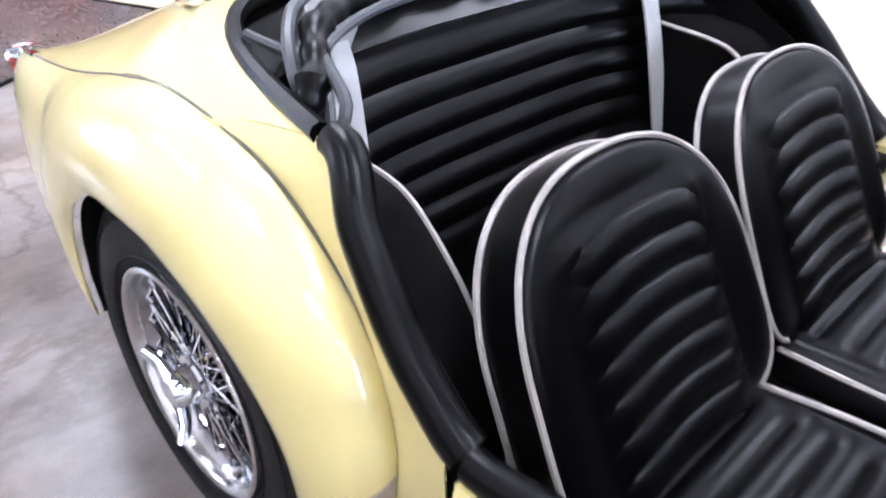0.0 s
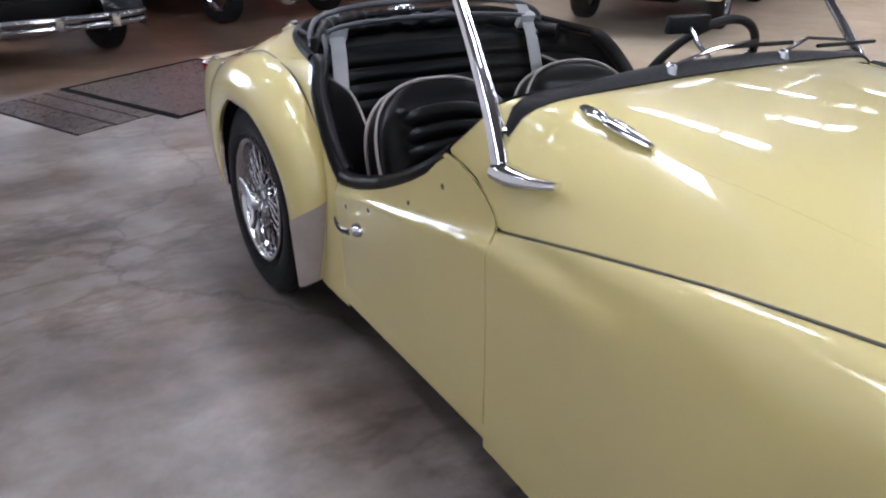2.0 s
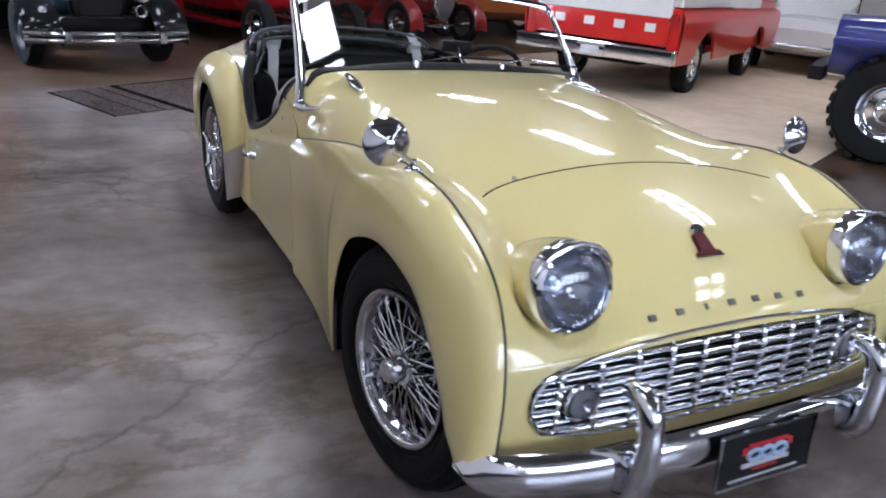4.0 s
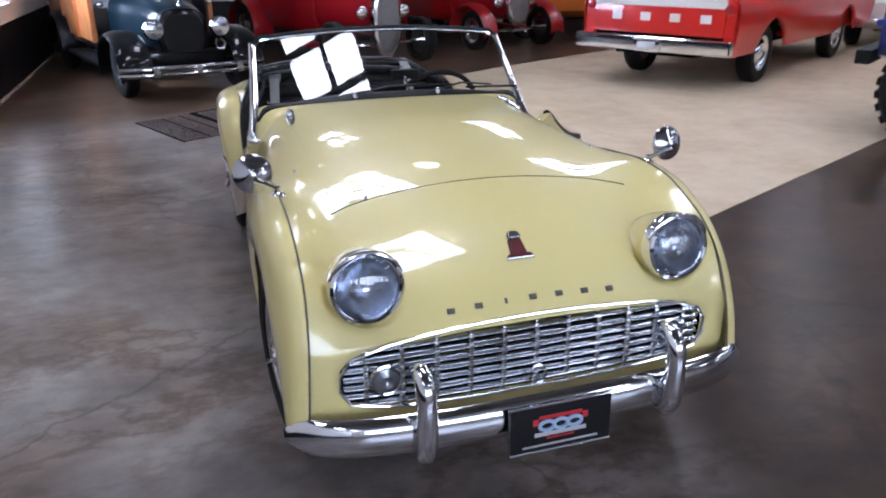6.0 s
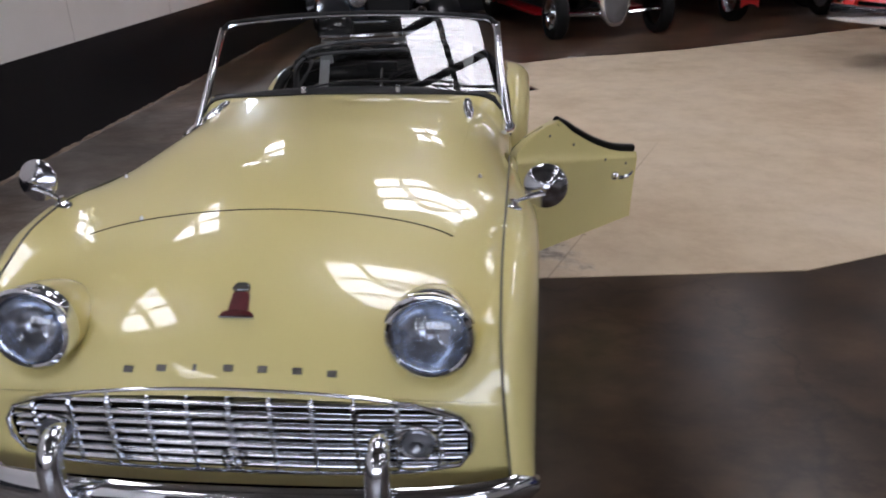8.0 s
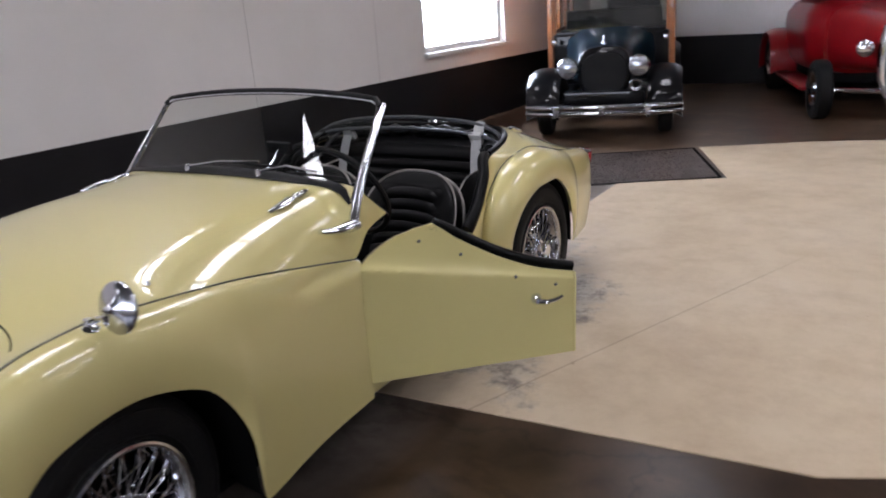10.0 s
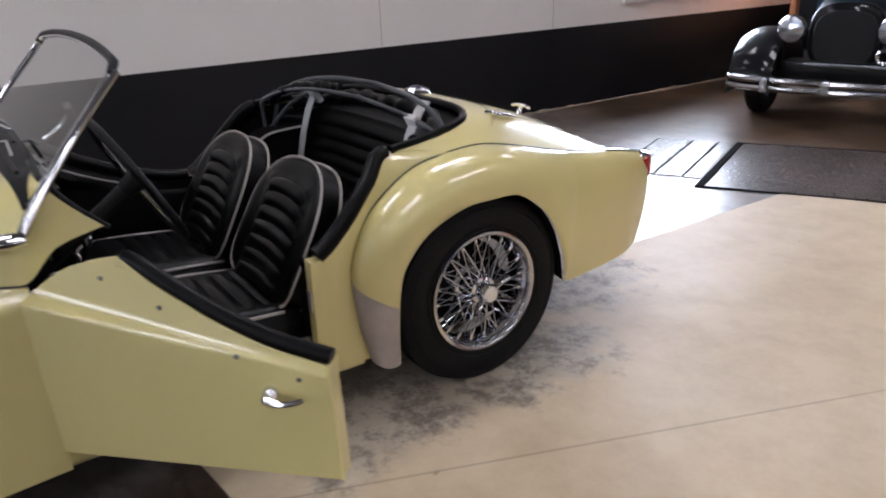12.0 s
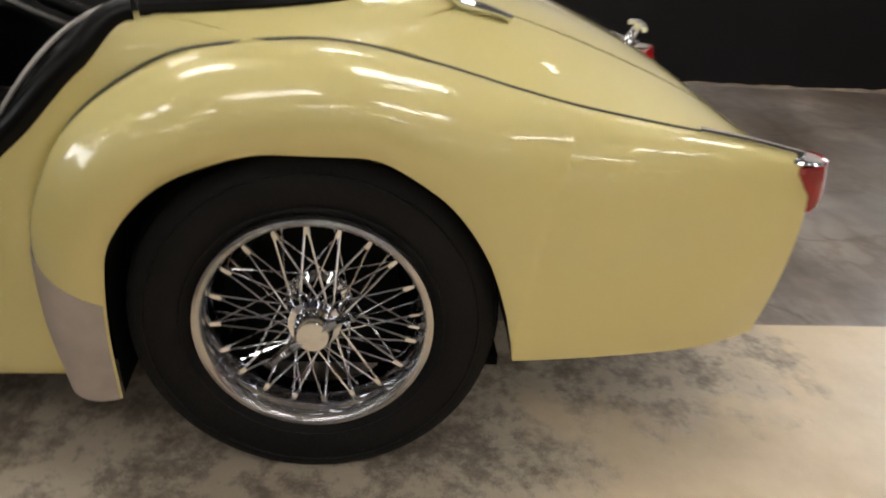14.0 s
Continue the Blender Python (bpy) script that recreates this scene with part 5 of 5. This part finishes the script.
for s, base, head in ((-1, (-.612, .034, .826), (-.677, .048, .897)), (1, (.628, .024, .822), (.712, .045, .882))):
    b, hd = Vector(base), Vector(head)
    foot = part("wing_mirror", moved(turned([(0, .026), (.008, .022), (.016, .010), (.03, .009)], 18, "Z"), Matrix.Translation(b)), CHROME, car, "round chrome wing mirror")
    part("mirror_stem", tube(smooth_line([b + Vector((0, 0, .02)), b + (hd - b) * .45 + Vector((0, -.012, .008)), hd + Vector((0, -.03, -.012))], 12), .007, 8), CHROME, foot)
    aim = Matrix.Translation(hd) @ pose(0, 0, 0, -12, 0, s * 4)
    part("mirror_shell", moved(turned([(-.030, .001), (-.029, .007), (-.024, .010), (-.019, .012), (-.017, .015), (-.010, .034), (-.003, .054), (.001, .0575), (.005, .058), (.008, .056)], 48, "Y"), aim), SHELL, foot)
    part("mirror_face", moved(turned([(.006, .055), (.007, .001)], 32, "Y"), aim), material("mirror_glass", (.9, .9, .9), .01, 1.0), foot)
for x, y in ((-.53, .25), (.53, .25), (-.36, -.02)):
    part("stud", moved(turned([(0, .006), (.006, .006), (.012, .002)], 8, "Z"), Matrix.Translation(on_nose(x, y))), STEEL, car)

# darker than CHROME: the shade inside the rims is put into the colour
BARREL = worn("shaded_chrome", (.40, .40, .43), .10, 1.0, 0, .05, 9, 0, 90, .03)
LIP = worn("polished_rim_edge", (.58, .57, .57), .18, .95, 0, .05, 9, 0, 90, .06)
# wire wheels: hub cap points outwards along +x
R = .323
tyre_profile = [(-.052, .205), (-.068, .222), (-.074, .262), (-.068, .296), (-.056, .314), (-.030, .3215), (.030, .3215), (.056, .314), (.068, .296), (.074, .262), (.068, .222), (.052, .205)]


def make_wheel():
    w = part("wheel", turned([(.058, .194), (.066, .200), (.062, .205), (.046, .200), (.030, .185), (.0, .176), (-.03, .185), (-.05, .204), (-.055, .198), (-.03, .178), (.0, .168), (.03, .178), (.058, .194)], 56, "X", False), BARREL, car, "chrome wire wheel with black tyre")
    tyre = turned(tyre_profile, 72, "X", False)
    part("tyre", tyre, RUBBER, w)
    for x in (-.028, -.0, .028):
        part("tread_groove", tube([(x, .3218 * math.cos(q), .3218 * math.sin(q)) for q in np.linspace(0, 2 * math.pi, 60, endpoint=False)], .003, 4, True), DARK, w)
    for r in (.285, .225):
        part("sidewall_rib", tube([(.0712, r * math.cos(q), r * math.sin(q)) for q in np.linspace(0, 2 * math.pi, 60, endpoint=False)], .002, 4, True), RUBBER, w)
    part("hub", turned([(-.06, .062), (-.03, .062), (-.02, .046), (.03, .042), (.045, .048), (.055, .046), (.058, .036), (.075, .034), (.092, .031), (.098, .027), (.10, .001)], 28, "X"), CHROME, w)
    part("rim_lip", turned([(.050, .188), (.066, .191), (.071, .195), (.073, .200), (.071, .206), (.060, .209)], 64, "X", False), LIP, w, "polished flat rim edge")
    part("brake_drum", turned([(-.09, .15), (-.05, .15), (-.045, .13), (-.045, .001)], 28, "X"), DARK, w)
    for q in (.6, .6 + math.pi):
        d = Vector((0, math.cos(q), math.sin(q)))
        part("spinner_ear", tube(smooth_line([Vector((.085, 0, 0)) + d * .02, Vector((.092, 0, 0)) + d * .055, Vector((.108, 0, 0)) + d * .085], 8), lambda t: .014 - .004 * t, 8, flat=.7), CHROME, w)
    first = {}
    for n, x0, r0, x1, r1, lean in ((20, .045, .047, .036, .184, .42), (20, .045, .047, .036, .184, -.42), (10, -.02, .060, .012, .174, .75), (10, -.02, .060, .012, .174, -.75)):
        key = (n, lean)
        bm = tube([(x0, r0 * math.cos(-lean), r0 * math.sin(-lean)), (x1, r1 * math.cos(lean * .18), r1 * math.sin(lean * .18))], .0021, 5)
        ob = part("spoke", bm, CHROME, w)
        nip = part("spoke_nipple", tube([(x1, r1 * math.cos(lean * .18), r1 * math.sin(lean * .18)), (x1 * .98, (r1 - .02) * math.cos(lean * .15), (r1 - .02) * math.sin(lean * .15))], .0042, 5), CHROME, w) if n == 20 else None
        for k in range(1, n):
            turn = pose(0, 0, 0, 360 * k / n + (9 if lean < 0 else 0), 0, 0)
            repeat(ob, turn, w)
            if nip:
                repeat(nip, turn, w)
    return w


wheel = make_wheel()
wheel.matrix_basis = Matrix.Translation((.578, 2.235, R))
for x, y, turn in ((.572, 0, 8), (-.578, 2.235, 180), (-.572, 0, 188)):
    copy_thing(wheel, Matrix.Translation((x, y, R)) @ pose(0, 0, 0, 37 * y, 0, turn))
part("axle", tube([(-.55, 2.235, R), (.55, 2.235, R)], .03, 8), DARK, car)
part("axle", tube([(-.55, 0, R), (.55, 0, R)], .025, 8), DARK, car)

# ---------------------------------------------------------------- other cars
TEAL = enamel("dark_teal_paint", (0.003, 0.011, 0.018), 0.3)
NAVY = enamel("black_car_paint", (0.003, 0.003, 0.004), 0.3)
WOOD = worn("varnished_wood", (0.34, 0.115, 0.035), 0.38, 0, 0.5, 0.3, 5, 0, 60, 0.08)
RED = enamel("bright_red_paint", (0.52, 0.014, 0.009))
DEEPRED = enamel("deep_red_paint", (0.33, 0.008, 0.010))
CRIMSON = enamel("deep_red_paint", (0.28, 0.006, 0.010))
ORANGE = enamel("orange_paint", (0.62, 0.16, 0.02))
BLUE = enamel("deep_blue_paint", (0.010, 0.02, 0.16))
WHITE = worn("white_car_paint", (0.72, 0.71, 0.67), 0.36, 0, 0.8, 0.04, 3, 0, 80, 0.05)

for m in (RED, CRIMSON):
    shader(m).inputs["Specular IOR Level"].default_value = 0.2
    shader(m).inputs["Coat Weight"].default_value = 0.6
for m in (TEAL, NAVY):
    shader(m).inputs["Specular IOR Level"].default_value = 0.1
    shader(m).inputs["Coat Weight"].default_value = 0.55

def road_wheel(parent, x, y, r, width, mat=CHROME, turn=0, hub=.62):
    """A plain wheel whose axle lies along x."""
    w = part("wheel", turned([(-width * .3, r * hub), (width * .38, r * hub), (width * .44, r * hub * .98), (width * .40, r * hub * .86), (width * .2, r * hub * .72), (width * .24, r * .26), (width * .40, r * .2), (width * .45, r * .12), (width * .46, .001)], 28, "X"), mat, parent)
    part("tyre", turned([(-width * .4, r * hub), (-width * .5, r * .78), (-width * .46, r * .93), (-width * .3, r), (width * .3, r), (width * .46, r * .93), (width * .5, r * .78), (width * .42, r * hub)], 36, "X", False), RUBBER, w)
    w.matrix_basis = Matrix.Translation((x, y, r)) @ pose(0, 0, 0, 0, 0, turn)
    return w


def loft(sections, n=14, m=28):
    """A body through sections (y, half width, z low, z high, roundness)."""
    c = pch(sections)
    t0, t1 = sections[0][0], sections[-1][0]

    def at(u, v):
        y = t0 + (t1 - t0) * u
        hw, lo, hi, n_ = c(y)
        q = 2 * math.pi * v
        x, z = oval(q, hw, (hi - lo) / 2, n_)
        return (x, y, (lo + hi) / 2 + z)
    bm = sheet(at, n, m, closed=True)
    ends = [e for e in bm.edges if e.is_boundary]
    bmesh.ops.holes_fill(bm, edges=ends, sides=m + 2)
    bmesh.ops.recalc_face_normals(bm, faces=bm.faces)
    return bm


def fender(x, y0, y1, z0, z1, half, mat, parent):
    """A clamshell fender over a wheel."""
    def at(u, v):
        q = math.pi * (1.02 - 1.04 * u)
        ym, ry = (y0 + y1) / 2, (y1 - y0) / 2
        w = 2 * v - 1
        drop = .05 * abs(w) ** 3
        return (x + w * half, ym - ry * math.cos(q) * -1, z0 + (z1 - z0) * math.sin(q) ** .8 - drop if 0 < u < 1 else z0 - drop)
    return part("fender", sheet(at, 22, 8), mat, parent, thick=.012)


# wooden-bodied vintage wagon at the end of the hall
DULLCHROME = worn("dull_chrome", (0.42, 0.42, 0.44), 0.16, 1.0, 0, 0.12, 7, 0.0, 60, 0.06)
woody = thing("vintage_wagon", "black and dark teal vintage wagon with varnished wooden body, chrome headlamps", "car",
              Matrix.Translation((-.86, 7.03, 0)) @ pose(0, 0, 0, 0, 0, 17))
for s in (-1, 1):
    road_wheel(woody, s * .62, .0, .33, .15, BLACK, 0 if s > 0 else 180, .6)
    road_wheel(woody, s * .66, 2.75, .34, .16, BLACK, 0 if s > 0 else 180, .6)
    fender(s * .61, -.44, .52, .26, .70, .17, NAVY, woody)
    fender(s * .68, 2.3, 3.2, .30, .76, .14, NAVY, woody)
    part("running_board", box(s * .50, .52, .27, s * .76, 2.3, .31, .01), BLACK, woody)
    lamp = part("headlamp", moved(turned([(-.05, .001), (-.045, .05), (-.03, .095), (0, .112), (.03, .105), (.10, .06), (.13, .001)], 28, "Y"), Matrix.Translation((s * .355, -.30, .72))), DULLCHROME, woody, "large chrome headlamp")
    part("lens", moved(turned([(-.052, .001), (-.048, .05), (-.034, .096), (-.02, .100)], 28, "Y"), Matrix.Translation((s * .355, -.302, .72))), REFLECTOR, lamp)
    part("cowl_lamp", moved(turned([(-.02, .001), (-.015, .03), (.02, .035), (.06, .001)], 14, "Y"), Matrix.Translation((s * .62, .72, .93))), DULLCHROME, woody)
    for y in (.95, 1.75, 2.55, 3.3):
        part("wood_post", box(s * .66, y - .045, .50, s * .72, y + .045, 1.66, .01), WOOD, woody)
    part("wood_panel", box(s * .655, .95, .50, s * .69, 3.3, 1.05, .006), WOOD, woody)
    part("roof_rail", box(s * .62, .9, 1.64, s * .72, 3.4, 1.74, .02), WOOD, woody)
part("hood", loft([(-.10, .26, .44, .91, 3.2), (.02, .29, .44, .94, 3.4), (.5, .34, .44, 1.00, 3.6), (.95, .50, .42, 1.06, 4)], 12, 32), TEAL, woody)
shell = part("radiator_shell", loft([(-.17, .25, .42, .885, 3.0), (-.15, .272, .40, .915, 3.0), (-.08, .278, .40, .92, 3.0)], 6, 32), NAVY, woody)
part("radiator_core", loft([(-.182, .222, .44, .85, 3.0), (-.168, .235, .43, .86, 3.0)], 2, 28), BLACK, shell)
part("radiator_cap", moved(turned([(0, .03), (.02, .028), (.035, .012), (.08, .008), (.09, .001)], 14, "Z"), Matrix.Translation((0, -.13, .94))), DULLCHROME, woody)
part("cab", box(-.655, .95, .42, .655, 3.35, 1.02, .03), NAVY, woody)
part("roof", box(-.74, .78, 1.72, .74, 3.45, 1.79, .03), BLACK, woody)
for s in (-1, 1):
    part("windscreen_post", box(s * .62, .93, 1.0, s * .68, 1.0, 1.72, .01), WOOD, woody)
part("windscreen_header", box(-.66, .93, 1.62, .66, 1.0, 1.72, .01), WOOD, woody)
part("windscreen_glass", box(-.62, .96, 1.02, .62, .968, 1.62), GLASS, woody)
part("dash_top", box(-.62, .9, .98, .62, 1.35, 1.03, .01), NAVY, woody)
part("seat", box(-.58, 1.6, .8, .58, 1.85, 1.25, .05), LEATHER, woody)
for z in (.285, .345):
    part("bumper_bar", tube(smooth_line([(-.78, -.42, z), (-.55, -.52, z), (0, -.56, z), (.55, -.52, z), (.78, -.42, z)], 24), .022, 8, flat=1.2), DULLCHROME, woody)
for x in (-.45, .45, 0):
    part("bumper_clamp", box(x - .03, -.585, .26, x + .03, -.50, .37, .006), DULLCHROME, woody)
horn = part("horn", moved(turned([(-.035, .036), (-.045, .046), (-.050, .058), (-.045, .062), (-.03, .045), (.05, .02), (.12, .03)], 24, "Y"), Matrix.Translation((.33, -.32, .54))), DULLCHROME, woody, "chrome horn trumpet with dark throat")
part("throat", moved(turned([(-.036, .037), (-.03, .02), (.0, .001)], 20, "Y"), Matrix.Translation((.33, -.32, .54))), DARK, horn)
part("front_axle", tube([(-.6, 0, .33), (.6, 0, .33)], .03, 8), BLACK, woody)
part("apron", box(-.42, -.26, .30, .42, .0, .47, .03), NAVY, woody)

# red and white pickup
pickup = thing("pickup_truck", "red and white vintage pickup truck with chrome rear bumper", "truck",
               Matrix.Translation((5.28, 6.2, 0)) @ pose(0, 0, 0, 0, 0, -60))
# built with its tail at -y: local +y is forward
for s in (-1, 1):
    for y in (0, 2.9):
        road_wheel(pickup, s * .74, y, .345, .2, CHROME, 0 if s > 0 else 180, .6)


def bed_side(u, v, s=1):
    y = -1.12 + 5.3 * u
    q = pch([(0, .80, 1.02), (.12, .90, .98), (.3, .945, .90), (.5, .95, .75), (.8, .925, .5), (1, .90, .40)])(v)
    z = q[1]
    for yc in (0, 2.9):
        if abs(y - yc) < .44:
            low = .345 + math.sqrt(.44**2 - (y - yc) ** 2) * .95
            z = max(z, low - .0) if z < low else z
    return (s * q[0], y, z)


for s in (-1, 1):
    st = sorted({*(i / 90 for i in range(91))})
    part("body_side", sheet(lambda u, v, s=s: bed_side(u, v, s), 0, 14, st), RED, pickup, thick=.01)
    part("upper_side", box(s * .78, -1.10, 1.02, s * .90, 2.2, 1.26, .03), WHITE, pickup)
    part("tail_lamp", moved(turned([(0, .055), (-.03, .05), (-.04, .001)], 20, "Y"), Matrix.Translation((s * .845, -1.13, .90))), REDLENS, pickup)
    part("cab_side", box(s * .70, 1.3, 1.0, s * .88, 2.9, 1.30, .03), WHITE, pickup)
    part("wheel_well", box(s * .55, -.5, .45, s * .80, .5, .85), DARK, pickup)
    part("wheel_well", box(s * .55, 2.4, .45, s * .80, 3.4, .85), DARK, pickup)
for s in (-1, 1):
    part("corner_post", box(s * .80, -1.125, .42, s * .915, -1.06, 1.0, .012), RED, pickup)
part("tailgate", box(-.80, -1.14, .60, .80, -1.08, .90, .015), RED, pickup)
part("tailgate_top", box(-.80, -1.145, .90, .80, -1.06, 1.20, .02), WHITE, pickup)
for k in range(4):
    x = -.55 + k * .36
    part("tailgate_emblem_block", box(x, -1.15, .74, x + .12, -1.135, .83, .004), WHITE, pickup)
part("bumper", box(-.95, -1.30, .42, .95, -1.18, .58, .03, 3), CHROME, pickup)
pl = part("show_plate", box(-.16, -1.325, .42, .16, -1.30, .56, .006), CHROME, pickup)
part("plate_bar", box(-.11, -1.33, .45, .11, -1.325, .53), PLATEWHITE, pl)
part("bed_floor", box(-.80, -1.08, .55, .80, 1.3, .62), DARK, pickup)
part("cab", box(-.86, 1.3, .42, .86, 3.0, 1.1, .05), RED, pickup)
part("cab_roof", box(-.74, 1.4, 1.62, .74, 2.75, 1.74, .06, 3), WHITE, pickup)
for s in (-1, 1):
    for y in (1.4, 2.72):
        part("cab_pillar", box(s * .66, y, 1.1, s * .76, y + .08, 1.65, .02), WHITE, pickup)
part("hood", box(-.84, 3.0, .42, .84, 4.2, 1.12, .08, 3), RED, pickup)
part("chassis", box(-.5, -1.1, .36, .5, 4.0, .46), DARK, pickup)


# red street rods with tall grille shells
def street_rod(m, label, paint, tall):
    rod = thing("street_rod", label, "car", m, group="street rods")
    for s in (-1, 1):
        road_wheel(rod, s * .70, 0, .31, .17, CHROME, 0 if s > 0 else 180, .64)
        road_wheel(rod, s * .72, 2.7, .37, .24, CHROME, 0 if s > 0 else 180, .62)
        lamp = part("headlamp", moved(turned([(-.04, .001), (-.035, .06), (-.015, .085), (.02, .082), (.09, .04), (.11, .001)], 24, "Y"), Matrix.Translation((s * .33, -.12, .72))), CHROME, rod)
        if not tall:
            fender(s * .70, -.40, .55, .26, .72, .13, paint, rod)
        fender(s * .72, 2.2, 3.2, .30, .82, .16, paint, rod)
        part("running_board", box(s * .52, .5, .24, s * .80, 2.25, .28, .01), paint, rod)
    part("hood", loft([(-.12, .20, .46, 1.02, 3), (.4, .30, .44, 1.08, 3.4), (1.0, .48, .40, 1.14, 4)], 10, 28), paint, rod)
    low = .14 if tall else .36
    g = part("grille_shell", loft([(-.25, .185, low + .03, 1.05, 2.4), (-.23, .212, low, 1.08, 2.4), (-.14, .215, low + .02, 1.08, 2.4)], 6, 36), CHROME, rod, "chrome grille shell")
    part("grille_insert", loft([(-.265, .16, low + .07, 1.02, 2.4), (-.252, .175, low + .045, 1.035, 2.4)], 2, 32), worn("grille_mesh", (.25, .25, .26), .45, .7), g)
    part("cab", loft([(.95, .50, .36, 1.14, 4), (1.3, .64, .34, 1.20, 5), (2.4, .66, .34, 1.20, 5), (3.2, .55, .38, 1.02, 4), (3.5, .35, .42, .80, 3)], 22, 32), paint, rod)
    part("roof", loft([(1.25, .52, 1.15, 1.52, 4), (1.5, .58, 1.12, 1.60, 4), (2.4, .58, 1.12, 1.60, 4), (2.75, .45, 1.05, 1.45, 4)], 12, 28), paint, rod)
    part("front_axle", tube([(-.7, -.05, .31), (0, -.08, .27), (.7, -.05, .31)], .025, 8), CHROME, rod)
    return rod


street_rod(Matrix.Translation((1.74, 8.40, 0)) @ pose(0, 0, 0, 0, 0, 18), "deep red street rod with tall chrome grille shell", CRIMSON, True)
street_rod(Matrix.Translation((4.25, 9.75, 0)) @ pose(0, 0, 0, 0, 0, 17), "red fendered street rod with chrome headlamps", DEEPRED, False)
oc = thing("orange_car", "orange car partly hidden behind others", "car", Matrix.Translation((6.3, 11.6, 0)) @ pose(0, 0, 0, 0, 0, 90))
part("body", loft([(-1.8, .55, .35, .75, 4), (-1.4, .8, .3, .92, 4), (1.4, .82, .3, .95, 4), (1.9, .6, .35, .8, 4)], 20, 32), ORANGE, oc)
part("roof", loft([(-.9, .5, .85, 1.0, 4), (-.4, .62, .85, 1.38, 4), (.5, .62, .85, 1.38, 4), (1.1, .5, .85, 1.0, 4)], 14, 28), ORANGE, oc)
for s in (-1, 1):
    for y in (-1.2, 1.25):
        road_wheel(oc, s * .74, y, .32, .19, CHROME, 0 if s > 0 else 180)

# white saloon at the far side
wc = thing("saloon_car", "white saloon car parked by the far wall", "car", Matrix.Translation((11.4, 8.4, 0)) @ pose(0, 0, 0, 0, 0, -55))
part("body", loft([(-2.2, .62, .38, .72, 4), (-1.9, .82, .30, .86, 5), (1.7, .84, .30, .90, 5), (2.2, .66, .36, .74, 4)], 22, 36), WHITE, wc)
part("cabin", loft([(-1.0, .60, .80, .92, 4), (-.45, .68, .80, 1.38, 5), (.6, .68, .80, 1.40, 5), (1.25, .60, .80, .94, 4)], 18, 32), WHITE, wc)
part("windscreen", moved(box(-.56, -.006, 0, .56, .006, .50, .004), Matrix.Translation((0, -.93, .90)) @ pose(0, 0, 0, -48, 0, 0)), BLACK, wc)
for s in (-1, 1):
    part("side_window", box(s * .672, -.42, .98, s * .69, .62, 1.28, .006), BLACK, wc)
    part("headlamp", moved(turned([(-.03, .001), (-.02, .06), (.02, .075)], 20, "Y"), Matrix.Translation((s * .58, -2.04, .64))), REFLECTOR, wc)
    for y in (-1.35, 1.35):
        road_wheel(wc, s * .76, y, .32, .19, CHROME, 0 if s > 0 else 180)
part("bumper", tube(smooth_line([(-.80, -2.05, .45), (-.55, -2.24, .45), (.55, -2.24, .45), (.80, -2.05, .45)], 20), .045, 10), CHROME, wc)

# blue off-road car with big tyres
jeep = thing("off_road_car", "blue off-road car on large knobbly tyres", "car", Matrix.Translation((5.5, 2.8, 0)) @ pose(0, 0, 0, 0, 0, 212.7))
for s in (-1, 1):
    for y in (0, 2.4):
        w = road_wheel(jeep, s * .76, y, .44, .28, CHROME, 0 if s > 0 else 180, .56)
        lug = part("tread_lug", box(-.13, -.03, .425, .13, .03, .46, .006), RUBBER, w)
        for k in range(1, 26):
            repeat(lug, pose(0, 0, 0, 360 * k / 26, 0, 0), w)
    part("fender", box(s * .60, -.54, .92, s * .92, .55, .98, .02), BLUE, jeep)
    part("fender", box(s * .60, 1.85, .92, s * .92, 3.0, .98, .02), BLUE, jeep)
part("body", loft([(-.55, .58, .62, 1.15, 6), (.7, .66, .58, 1.22, 6), (.8, .70, .55, 1.3, 6), (2.95, .72, .55, 1.3, 6)], 16, 32), BLUE, jeep)
part("bumper", box(-.75, -.68, .60, .75, -.56, .72, .02), BLACK, jeep)
part("roof", box(-.66, .9, 1.85, .66, 2.9, 1.92, .03), BLACK, jeep)
for s in (-1, 1):
    for y in (.85, 1.7, 2.85):
        part("roll_bar", tube([(s * .64, y, 1.28), (s * .62, y, 1.87)], .03, 8), BLACK, jeep)
